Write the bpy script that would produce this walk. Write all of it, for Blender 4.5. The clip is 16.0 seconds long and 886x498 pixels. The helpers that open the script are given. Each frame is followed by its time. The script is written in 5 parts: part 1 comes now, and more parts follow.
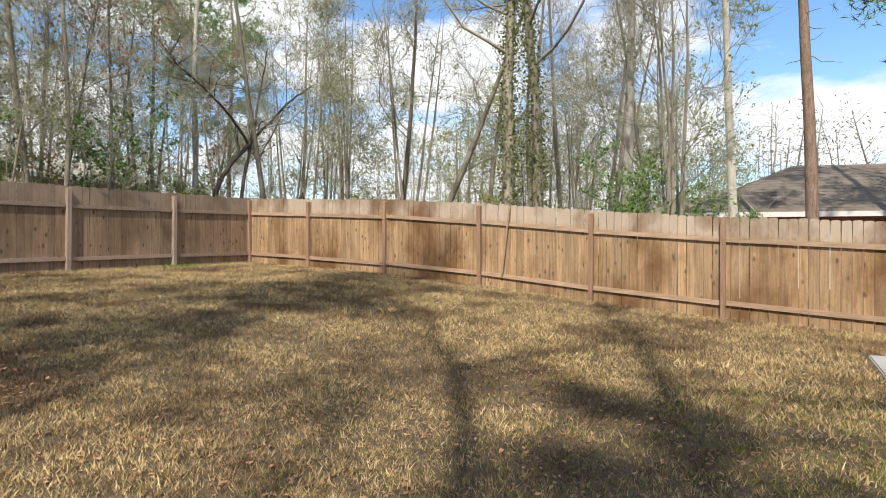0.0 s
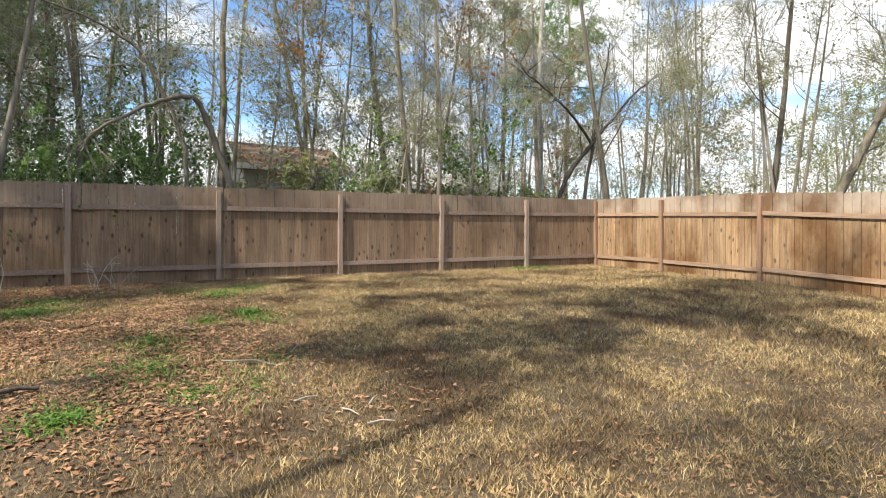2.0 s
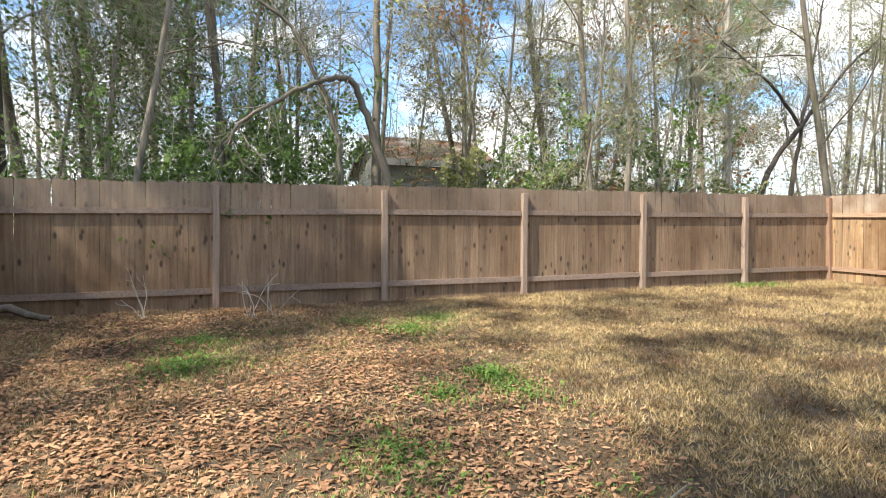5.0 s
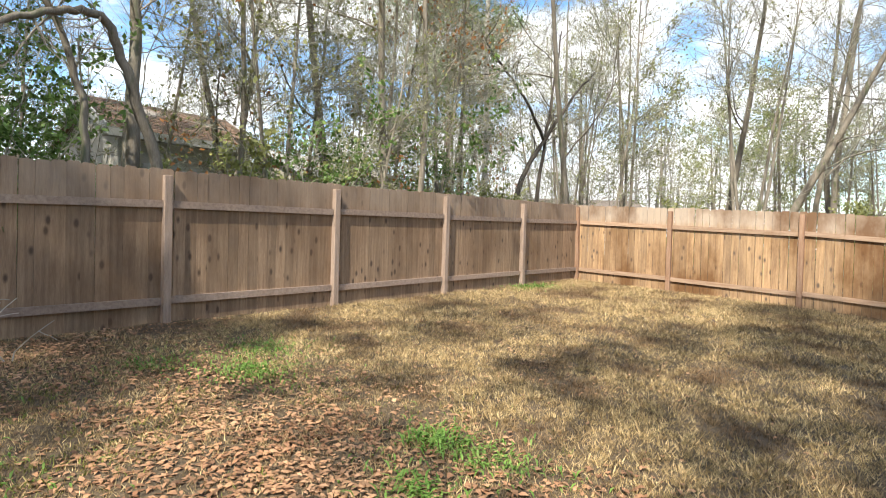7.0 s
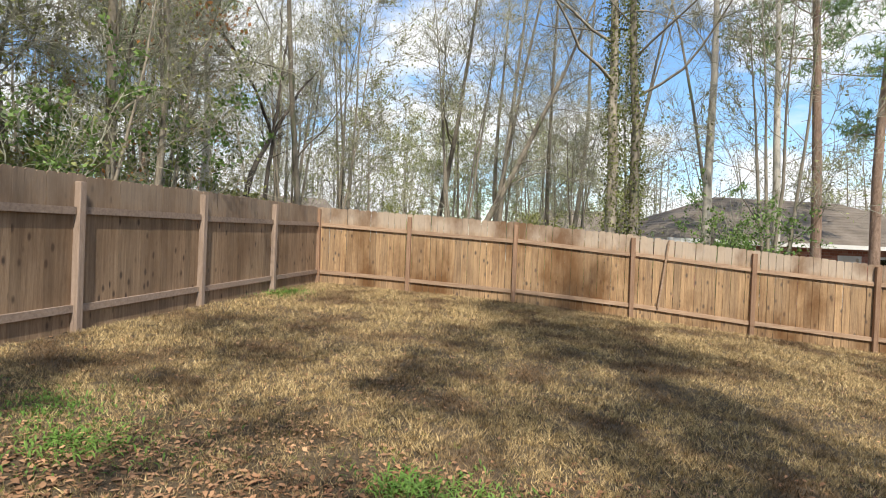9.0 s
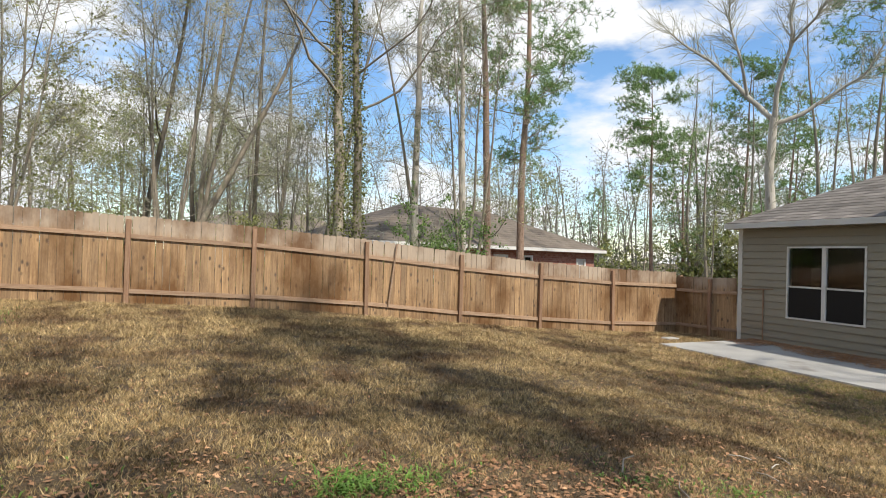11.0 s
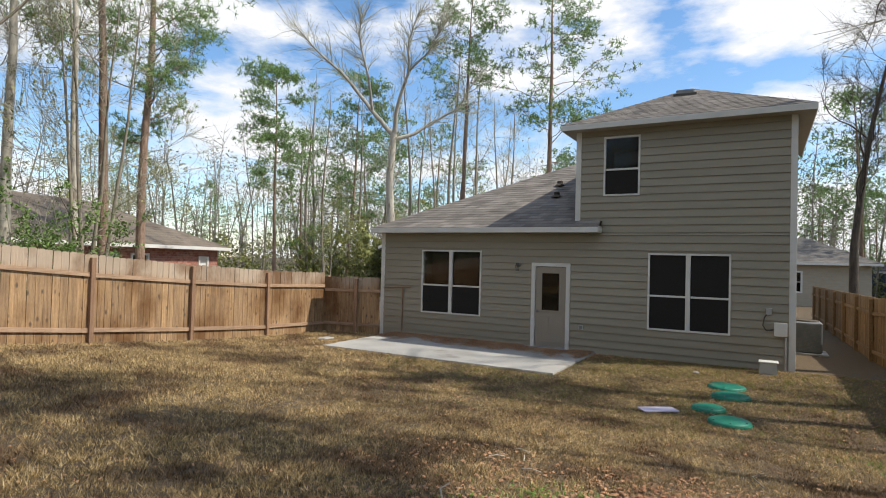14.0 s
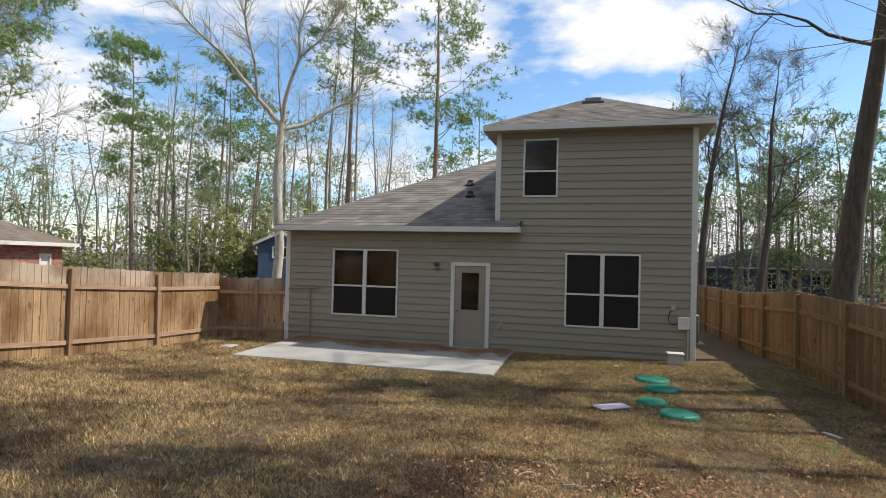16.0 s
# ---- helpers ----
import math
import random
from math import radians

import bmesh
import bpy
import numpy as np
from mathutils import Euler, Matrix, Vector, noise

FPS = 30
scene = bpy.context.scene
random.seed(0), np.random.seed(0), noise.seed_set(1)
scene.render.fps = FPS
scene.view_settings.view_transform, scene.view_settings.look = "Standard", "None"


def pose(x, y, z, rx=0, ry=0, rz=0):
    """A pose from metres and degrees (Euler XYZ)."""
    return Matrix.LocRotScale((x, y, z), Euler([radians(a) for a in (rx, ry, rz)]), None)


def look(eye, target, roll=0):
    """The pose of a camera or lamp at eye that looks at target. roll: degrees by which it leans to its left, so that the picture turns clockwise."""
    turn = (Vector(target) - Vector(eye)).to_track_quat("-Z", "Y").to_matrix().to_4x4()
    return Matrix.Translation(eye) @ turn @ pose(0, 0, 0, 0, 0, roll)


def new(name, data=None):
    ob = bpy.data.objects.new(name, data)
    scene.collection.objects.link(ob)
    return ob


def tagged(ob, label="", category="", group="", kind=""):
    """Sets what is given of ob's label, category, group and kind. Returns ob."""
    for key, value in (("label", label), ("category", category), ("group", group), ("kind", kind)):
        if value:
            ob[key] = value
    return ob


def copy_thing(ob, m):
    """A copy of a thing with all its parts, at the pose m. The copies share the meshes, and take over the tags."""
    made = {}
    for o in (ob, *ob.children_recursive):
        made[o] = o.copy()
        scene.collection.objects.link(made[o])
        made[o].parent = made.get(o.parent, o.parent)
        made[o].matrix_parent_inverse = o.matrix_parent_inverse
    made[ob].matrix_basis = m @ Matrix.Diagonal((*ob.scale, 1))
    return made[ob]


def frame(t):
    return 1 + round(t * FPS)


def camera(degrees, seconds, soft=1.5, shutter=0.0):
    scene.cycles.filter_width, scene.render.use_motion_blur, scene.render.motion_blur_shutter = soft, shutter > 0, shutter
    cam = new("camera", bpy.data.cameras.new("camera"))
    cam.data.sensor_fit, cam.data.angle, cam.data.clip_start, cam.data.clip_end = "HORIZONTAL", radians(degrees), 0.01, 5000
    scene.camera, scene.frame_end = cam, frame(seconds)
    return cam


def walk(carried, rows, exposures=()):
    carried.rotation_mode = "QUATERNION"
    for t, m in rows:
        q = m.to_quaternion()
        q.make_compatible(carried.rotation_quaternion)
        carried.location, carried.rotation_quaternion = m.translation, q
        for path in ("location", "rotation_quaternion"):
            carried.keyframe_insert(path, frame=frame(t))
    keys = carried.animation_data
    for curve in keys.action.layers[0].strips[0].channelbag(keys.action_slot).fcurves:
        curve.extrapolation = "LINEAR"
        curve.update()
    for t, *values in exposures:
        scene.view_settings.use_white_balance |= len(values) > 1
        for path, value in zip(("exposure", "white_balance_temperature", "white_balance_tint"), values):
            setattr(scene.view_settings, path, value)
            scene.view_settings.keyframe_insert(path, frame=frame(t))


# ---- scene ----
cam = camera(75.2, 16.0, soft=1.0)
PATH = [
    (0, (1.058, 1.117, 1.499), (0.051, 2.846, 1.499), 0.1),
    (0.5, (0.931, 1.158, 1.489), (-0.285, 2.746, 1.491), 0.1),
    (1, (0.733, 1.254, 1.483), (-0.704, 2.645, 1.486), 0.1),
    (1.5, (0.434, 1.281, 1.508), (-1.2, 2.434, 1.509), 0.1),
    (2, (0.026, 1.227, 1.539), (-1.733, 2.18, 1.539), 0.2),
    (2.5, (-0.417, 1.135, 1.544), (-2.244, 1.949, 1.544), 0.3),
    (3, (-0.923, 1.018, 1.608), (-2.802, 1.703, 1.606), 0.3),
    (3.5, (-1.364, 0.912, 1.637), (-3.271, 1.513, 1.636), 0.2),
    (6, (-4.046, 0.266, 1.932), (-5.831, 1.168, 1.888), 1.1),
    (6.5, (-4.446, 0.078, 1.988), (-6.019, 1.313, 1.949), 1.5),
    (7, (-4.888, -0.117, 1.996), (-6.226, 1.369, 1.961), 1.6),
    (7.5, (-5.333, -0.351, 2.041), (-6.488, 1.282, 2.008), 1.8),
    (8, (-5.7, -0.506, 2.073), (-6.598, 1.281, 2.048), 2.1),
    (8.5, (-6.092, -0.579, 2.123), (-6.703, 1.325, 2.1), 2.3),
    (11, (-8.075, -0.911, 2.153), (-7.315, 0.939, 2.178), 1.6),
    (11.5, (-8.158, -0.675, 2.15), (-7.123, 1.036, 2.179), 1.6),
    (12, (-8.207, -0.481, 2.185), (-6.955, 1.079, 2.215), 1.5),
    (12.5, (-8.373, -0.304, 2.204), (-6.952, 1.103, 2.237), 1.5),
    (13, (-8.504, -0.072, 2.214), (-6.955, 1.192, 2.249), 1.5),
    (13.5, (-8.66, 0.224, 2.266), (-6.999, 1.338, 2.304), 1.5),
    (14, (-8.822, 0.533, 2.319), (-7.075, 1.507, 2.361), 1.5),
    (14.5, (-8.961, 0.85, 2.369), (-7.144, 1.685, 2.411), 1.5),
    (15, (-8.992, 1.265, 2.355), (-7.128, 1.989, 2.395), 1.5),
    (15.5, (-9.006, 1.711, 2.357), (-7.107, 2.337, 2.394), 1.5),
    (16, (-9.019, 2.138, 2.396), (-7.088, 2.657, 2.433), 1.4),
]
EXPOSURES = [(0, 0.25), (1.5, 0.42), (3, 0.72), (6, 0.93), (8.5, 0.33), (11, 0.06), (16, 0.04)]
walk(cam, [(t, look(eye, target, roll)) for t, eye, target, roll in PATH], EXPOSURES)

# ---- light ----
SUN_EL, SUN_AZ = 50.0, 163.0  # degrees; azimuth clockwise from +y
sun_way = Vector((math.sin(radians(SUN_AZ)) * math.cos(radians(SUN_EL)), math.cos(radians(SUN_AZ)) * math.cos(radians(SUN_EL)), math.sin(radians(SUN_EL))))
sun = new("sun", bpy.data.lights.new("sun", "SUN"))
sun.data.energy, sun.data.angle, sun.data.color = 4.8, radians(0.8), (1.0, 0.93, 0.82)
sun.matrix_world = look(sun_way * 60, (0, 0, 0))


def sky_world():
    """Blue Nishita sky with broken fair-weather cloud."""
    w = bpy.data.worlds.new("sky")
    scene.world = w
    w.use_nodes = True
    t = w.node_tree
    t.nodes.clear()
    n = t.nodes.new
    out, bg, sky = n("ShaderNodeOutputWorld"), n("ShaderNodeBackground"), n("ShaderNodeTexSky")
    sky.sky_type, sky.sun_disc = "NISHITA", False
    sky.sun_elevation, sky.sun_rotation = radians(SUN_EL), radians(SUN_AZ)
    sky.air_density, sky.dust_density, sky.ozone_density = 1.0, 0.3, 1.2
    co, mp, sep = n("ShaderNodeTexCoord"), n("ShaderNodeMapping"), n("ShaderNodeSeparateXYZ")
    mp.inputs["Scale"].default_value = (1.0, 1.0, 2.6)
    noi, ramp, mix = n("ShaderNodeTexNoise"), n("ShaderNodeValToRGB"), n("ShaderNodeMix")
    noi.inputs["Scale"].default_value, noi.inputs["Detail"].default_value, noi.inputs["Roughness"].default_value = 2.9, 10.0, 0.56
    ramp.color_ramp.elements[0].position, ramp.color_ramp.elements[1].position = CLOUD
    low = n("ShaderNodeMapRange")
    low.inputs[1].default_value, low.inputs[2].default_value = 0.0, 0.45
    low.inputs[3].default_value, low.inputs[4].default_value = 0.06, 0.0
    add = n("ShaderNodeMath")
    mix.data_type = "RGBA"
    mix.inputs["B"].default_value = (7.6, 7.7, 7.9, 1)
    t.links.new(co.outputs["Generated"], mp.inputs["Vector"])
    t.links.new(co.outputs["Generated"], sep.inputs["Vector"])
    t.links.new(sep.outputs["Z"], low.inputs[0])
    t.links.new(mp.outputs["Vector"], noi.inputs["Vector"])
    t.links.new(noi.outputs["Fac"], add.inputs[0])
    t.links.new(low.outputs[0], add.inputs[1])
    t.links.new(add.outputs[0], ramp.inputs["Fac"])
    deep = n("ShaderNodeHueSaturation")
    deep.inputs["Saturation"].default_value, deep.inputs["Value"].default_value = 1.18, 1.5
    t.links.new(sky.outputs["Color"], deep.inputs["Color"])
    t.links.new(deep.outputs["Color"], mix.inputs["A"])
    t.links.new(ramp.outputs["Color"], mix.inputs["Factor"])
    t.links.new(mix.outputs["Result"], bg.inputs["Color"])
    bg.inputs["Strength"].default_value = 0.128
    t.links.new(bg.outputs["Background"], out.inputs["Surface"])


CLOUD = (0.46, 0.57)
sky_world()


# ---- materials ----
def material(name, low, high, scale=6.0, stretch=(1, 1, 1), rough=0.8, detail=6.0, vary=0.0, bump=0.15, fine=60.0, metal=0.0, island=0.0, spots=None, spot_scale=3.0, spot_at=(0.58, 0.68), translucent=0.0, spec=0.3):
    """A surface whose colour runs from low to high with coarse noise and fine grain. vary: change of value from object to object.
    island: the same from piece to piece inside one mesh. spots: a second colour in patches."""
    m = bpy.data.materials.new(name)
    m.use_nodes = True
    t = m.node_tree
    n, link = t.nodes.new, t.links.new
    p = t.nodes["Principled BSDF"]
    p.inputs["Roughness"].default_value, p.inputs["Metallic"].default_value = rough, metal
    p.inputs["Specular IOR Level"].default_value = spec
    co, mp, info = n("ShaderNodeTexCoord"), n("ShaderNodeMapping"), n("ShaderNodeObjectInfo")
    mp.inputs["Scale"].default_value = stretch
    shift = n("ShaderNodeVectorMath")
    shift.operation = "MULTIPLY_ADD"
    shift.inputs[1].default_value = (37.0, 53.0, 71.0) if vary else (0, 0, 0)
    link(info.outputs["Random"], shift.inputs[0])
    link(co.outputs["Object"], shift.inputs[2])
    link(shift.outputs[0], mp.inputs["Vector"])
    a, b = n("ShaderNodeTexNoise"), n("ShaderNodeTexNoise")
    a.inputs["Scale"].default_value, a.inputs["Detail"].default_value = scale, detail
    b.inputs["Scale"].default_value, b.inputs["Detail"].default_value = fine, 4.0
    link(mp.outputs["Vector"], a.inputs["Vector"])
    link(mp.outputs["Vector"], b.inputs["Vector"])
    half = n("ShaderNodeMix")
    half.inputs["Factor"].default_value = 0.4
    link(a.outputs["Fac"], half.inputs["A"])
    link(b.outputs["Fac"], half.inputs["B"])
    ramp = n("ShaderNodeValToRGB")
    ramp.color_ramp.elements[0].position, ramp.color_ramp.elements[1].position = 0.34, 0.66
    ramp.color_ramp.elements[0].color, ramp.color_ramp.elements[1].color = (*low, 1), (*high, 1)
    link(half.outputs["Result"], ramp.inputs["Fac"])
    colour = ramp.outputs["Color"]
    if spots:
        s, r, x = n("ShaderNodeTexNoise"), n("ShaderNodeValToRGB"), n("ShaderNodeMix")
        s.inputs["Scale"].default_value, s.inputs["Detail"].default_value = spot_scale, 5.0
        link(mp.outputs["Vector"], s.inputs["Vector"])
        r.color_ramp.elements[0].position, r.color_ramp.elements[1].position = spot_at
        x.data_type = "RGBA"
        x.inputs["B"].default_value = (*spots, 1)
        link(s.outputs["Fac"], r.inputs["Fac"])
        link(r.outputs["Color"], x.inputs["Factor"])
        link(colour, x.inputs["A"])
        colour = x.outputs["Result"]
    for amount, source in ((vary, info.outputs["Random"]), (island, None)):
        if amount:
            if source is None:
                source = n("ShaderNodeNewGeometry").outputs["Random Per Island"]
            rng, hsv = n("ShaderNodeMapRange"), n("ShaderNodeHueSaturation")
            rng.inputs[3].default_value, rng.inputs[4].default_value = 1 - amount, 1 + amount
            link(source, rng.inputs[0])
            link(rng.outputs[0], hsv.inputs["Value"])
            link(colour, hsv.inputs["Color"])
            colour = hsv.outputs["Color"]
    link(colour, p.inputs["Base Color"])
    if bump:
        k = n("ShaderNodeBump")
        k.inputs["Strength"].default_value, k.inputs["Distance"].default_value = bump, 0.02
        link(half.outputs["Result"], k.inputs["Height"])
        link(k.outputs["Normal"], p.inputs["Normal"])
    if translucent:
        tr, mx = n("ShaderNodeBsdfTranslucent"), n("ShaderNodeMixShader")
        mx.inputs["Fac"].default_value = translucent
        link(colour, tr.inputs["Color"])
        link(p.outputs["BSDF"], mx.inputs[1])
        link(tr.outputs["BSDF"], mx.inputs[2])
        link(mx.outputs["Shader"], t.nodes["Material Output"].inputs["Surface"])
    return m


def picket_wood(name, low, high, grey, grey_amount, tone=0.3, stain=0.5):
    """Cedar boards: long grain, dark knots, each board of its own tone, the exposed heads weathered grey."""
    m = material(name, low, high, scale=3.0, stretch=(9, 9, 0.55), rough=0.85, vary=tone, bump=0.3, fine=26.0)
    t = m.node_tree
    n, link = t.nodes.new, t.links.new
    p = t.nodes["Principled BSDF"]
    base = p.inputs["Base Color"].links[0].from_socket
    mp = [x for x in t.nodes if x.type == "MAPPING"][0]
    co = [x for x in t.nodes if x.type == "TEX_COORD"][0]
    shift = [x for x in t.nodes if x.type == "VECT_MATH"][0]
    knot = n("ShaderNodeTexVoronoi")
    squash = n("ShaderNodeMapping")
    squash.inputs["Scale"].default_value = (7.0, 0.0, 3.4)
    link(shift.outputs[0], squash.inputs["Vector"])
    link(squash.outputs["Vector"], knot.inputs["Vector"])
    knot.inputs["Scale"].default_value = 1.0
    r = n("ShaderNodeValToRGB")
    r.color_ramp.elements[0].position, r.color_ramp.elements[1].position = 0.10, 0.22
    r.color_ramp.elements[0].color, r.color_ramp.elements[1].color = (1, 1, 1, 1), (0, 0, 0, 1)
    link(knot.outputs["Distance"], r.inputs["Fac"])
    x = n("ShaderNodeMix")
    x.data_type = "RGBA"
    x.inputs["B"].default_value = (low[0] * 0.3, low[1] * 0.28, low[2] * 0.3, 1)
    link(r.outputs["Color"], x.inputs["Factor"])
    link(base, x.inputs["A"])
    sep, edge, y = n("ShaderNodeSeparateXYZ"), n("ShaderNodeMapRange"), n("ShaderNodeMix")
    wob, sm = n("ShaderNodeTexNoise"), n("ShaderNodeMath")
    wob.inputs["Scale"].default_value = 2.0
    link(mp.outputs["Vector"], wob.inputs["Vector"])
    link(co.outputs["Object"], sep.inputs["Vector"])
    sm.operation = "MULTIPLY_ADD"
    sm.inputs[1].default_value = 0.35
    link(wob.outputs["Fac"], sm.inputs[0])
    link(sep.outputs["Z"], sm.inputs[2])
    edge.inputs[1].default_value, edge.inputs[2].default_value = 1.45, 1.7
    edge.inputs[3].default_value, edge.inputs[4].default_value = grey_amount * 0.25, grey_amount
    link(sm.outputs[0], edge.inputs[0])
    y.data_type = "RGBA"
    y.inputs["B"].default_value = (*grey, 1)
    link(edge.outputs[0], y.inputs["Factor"])
    link(x.outputs["Result"], y.inputs["A"])
    geo, big, band, soak = n("ShaderNodeNewGeometry"), n("ShaderNodeTexNoise"), n("ShaderNodeValToRGB"), n("ShaderNodeMix")
    wide = n("ShaderNodeMapping")
    wide.inputs["Scale"].default_value = (1.0, 1.0, 0.55)
    link(geo.outputs["Position"], wide.inputs["Vector"])
    link(wide.outputs["Vector"], big.inputs["Vector"])
    big.inputs["Scale"].default_value, big.inputs["Detail"].default_value, big.inputs["Roughness"].default_value = 1.1, 6.0, 0.6
    band.color_ramp.elements[0].position, band.color_ramp.elements[1].position = 0.44, 0.64
    band.color_ramp.elements[1].color = (stain, stain, stain, 1)
    link(big.outputs["Fac"], band.inputs["Fac"])
    soak.data_type = "RGBA"
    soak.inputs["B"].default_value = (low[0] * 0.75, low[1] * 0.68, low[2] * 0.6, 1)
    link(band.outputs["Color"], soak.inputs["Factor"])
    link(y.outputs["Result"], soak.inputs["A"])
    link(soak.outputs["Result"], p.inputs["Base Color"])
    return m


WOOD_N = picket_wood("cedar_warm", (0.18, 0.088, 0.03), (0.53, 0.33, 0.15), (0.49, 0.41, 0.325), 0.8, 0.26, 0.85)
WOOD_W = picket_wood("cedar_grey", (0.175, 0.105, 0.058), (0.39, 0.265, 0.16), (0.37, 0.305, 0.24), 0.5, 0.24)
# South fence wood: boards, rails and posts toned darker to carry its shade.
WOOD_S = picket_wood("cedar_orange_shade", (0.17, 0.09, 0.034), (0.37, 0.215, 0.09), (0.29, 0.21, 0.125), 0.5)
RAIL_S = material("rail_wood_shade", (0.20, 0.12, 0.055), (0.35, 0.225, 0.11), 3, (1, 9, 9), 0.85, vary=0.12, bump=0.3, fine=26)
RAIL_N = material("rail_wood", (0.30, 0.19, 0.115), (0.48, 0.34, 0.235), 3, (1, 9, 9), 0.85, vary=0.12, bump=0.3, fine=26)
RAIL_W = material("rail_wood_grey", (0.24, 0.175, 0.13), (0.39, 0.295, 0.23), 3, (9, 1, 9), 0.85, vary=0.12, bump=0.3, fine=26)
POST_N = material("post_wood", (0.24, 0.135, 0.08), (0.40, 0.26, 0.17), 3, (9, 9, 0.7), 0.85, vary=0.12, bump=0.3, fine=26)
POST_W = material("post_wood_grey", (0.24, 0.175, 0.13), (0.42, 0.32, 0.25), 3, (9, 9, 0.7), 0.85, vary=0.15, bump=0.3, fine=26)
SOIL = material("lawn_soil", (0.035, 0.025, 0.016), (0.20, 0.145, 0.085), 38, rough=0.95, bump=1.0, fine=150, spots=(0.13, 0.09, 0.055), spot_scale=0.9)
STRAW = material("dormant_grass", (0.26, 0.172, 0.072), (0.72, 0.56, 0.295), 11, rough=0.75, island=0.75, bump=0, fine=34, spots=(0.20, 0.13, 0.07), spot_scale=1.1, spot_at=(0.47, 0.64), translucent=0.2)
STRAW_GREEN = material("greening_grass", (0.17, 0.20, 0.04), (0.34, 0.34, 0.085), 1.5, rough=0.75, island=0.35, bump=0, fine=5, translucent=0.2)
WEED = material("weed_green", (0.11, 0.23, 0.035), (0.24, 0.38, 0.085), 6, rough=0.6, island=0.3, bump=0, translucent=0.3)
LEAF_BROWN = material("fallen_leaf", (0.25, 0.12, 0.06), (0.52, 0.31, 0.17), 1.5, rough=0.8, island=0.5, bump=0, fine=8, translucent=0.1)
LEAF_RUST = material("rust_leaf", (0.33, 0.13, 0.04), (0.52, 0.24, 0.08), 2, rough=0.7, island=0.3, bump=0, translucent=0.3)
LEAF_GREEN = material("broad_leaf", (0.10, 0.185, 0.045), (0.25, 0.36, 0.105), 1.2, rough=0.5, island=0.45, bump=0, fine=6, translucent=0.35)
LEAF_IVY = material("ivy_leaf", (0.10, 0.13, 0.035), (0.26, 0.27, 0.09), 1.2, rough=0.6, island=0.5, bump=0, fine=6, translucent=0.3)
LEAF_BUD = material("budding_leaf", (0.25, 0.29, 0.10), (0.44, 0.46, 0.20), 0.6, rough=0.7, island=0.35, bump=0, fine=4, translucent=0.4)
LEAF_PALE = material("pale_leaf", (0.22, 0.25, 0.08), (0.42, 0.42, 0.17), 1.2, rough=0.6, island=0.4, bump=0, fine=6, translucent=0.35)
NEEDLE = material("pine_needle", (0.12, 0.225, 0.07), (0.29, 0.41, 0.15), 0.8, rough=0.5, island=0.4, bump=0, fine=6, translucent=0.2)
BARK = material("grey_bark", (0.16, 0.135, 0.10), (0.37, 0.325, 0.255), 2.0, (5, 5, 1), 0.9, vary=0.3, bump=0.7, fine=14, spots=(0.16, 0.17, 0.10), spot_scale=1.2)
# Dark bark, deepened so that the colour carries the oaks' backlit look.
BARK_DARK = material("dark_bark", (0.045, 0.038, 0.03), (0.13, 0.108, 0.085), 2.5, (5, 5, 1), 0.9, vary=0.2, bump=0.7, fine=14)
BARK_PALE = material("pale_bark", (0.36, 0.32, 0.26), (0.60, 0.56, 0.48), 1.5, (3, 3, 1), 0.85, vary=0.15, bump=0.4, fine=10, spots=(0.25, 0.22, 0.17), spot_scale=1.5)
BARK_PINE = material("pine_bark", (0.15, 0.095, 0.065), (0.36, 0.255, 0.19), 3.5, (4, 4, 1), 0.9, vary=0.12, bump=0.8, fine=14)
TWIG = material("twig_bark", (0.28, 0.27, 0.19), (0.52, 0.50, 0.39), 1.0, rough=0.85, vary=0.25, bump=0, translucent=0.15)
TWIG_FAR = material("far_twig_bark", (0.22, 0.20, 0.165), (0.36, 0.33, 0.28), 0.3, rough=0.9, island=0.2, bump=0, translucent=0.2)
LEAF_FAR = material("far_leaf", (0.16, 0.17, 0.085), (0.31, 0.32, 0.17), 0.1, rough=0.8, island=0.3, bump=0, fine=1, translucent=0.35)
SIDING = material("taupe_siding", (0.30, 0.272, 0.208), (0.335, 0.304, 0.236), 1.5, (1, 0.4, 3), 0.6, vary=0.035, bump=0.12, fine=50)
TRIM = material("white_trim", (0.62, 0.61, 0.57), (0.72, 0.71, 0.67), 2.0, rough=0.5, bump=0.05)
VINYL = material("window_vinyl", (0.66, 0.65, 0.60), (0.74, 0.73, 0.69), 3.0, rough=0.4, bump=0.02)
DOOR_PAINT = material("door_paint", (0.315, 0.275, 0.225), (0.34, 0.30, 0.245), 2.0, rough=0.45, bump=0.03)
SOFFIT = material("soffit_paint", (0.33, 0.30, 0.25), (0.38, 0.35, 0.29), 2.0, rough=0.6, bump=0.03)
SHINGLE = material("grey_shingle", (0.08, 0.072, 0.064), (0.17, 0.157, 0.14), 2.5, (1, 1, 1), 0.9, vary=0.30, bump=0.5, fine=40)
SHINGLE_DARK = material("dark_shingle", (0.028, 0.030, 0.038), (0.055, 0.058, 0.07), 2.5, (1, 1, 1), 0.95, vary=0.2, bump=0.3, fine=30, spec=0.1)
SHINGLE_OLD = material("weathered_shingle", (0.13, 0.105, 0.08), (0.24, 0.20, 0.16), 1.2, (1, 1, 1), 0.9, vary=0.18, bump=0.5, fine=18, spots=(0.085, 0.07, 0.055), spot_scale=0.6)
SHINGLE_LEAFY = material("leaf_strewn_shingle", (0.17, 0.105, 0.068), (0.33, 0.225, 0.15), 5.0, (1, 1, 1), 0.95, island=0.3, bump=0.6, fine=22, spots=(0.42, 0.37, 0.31), spot_scale=0.9)
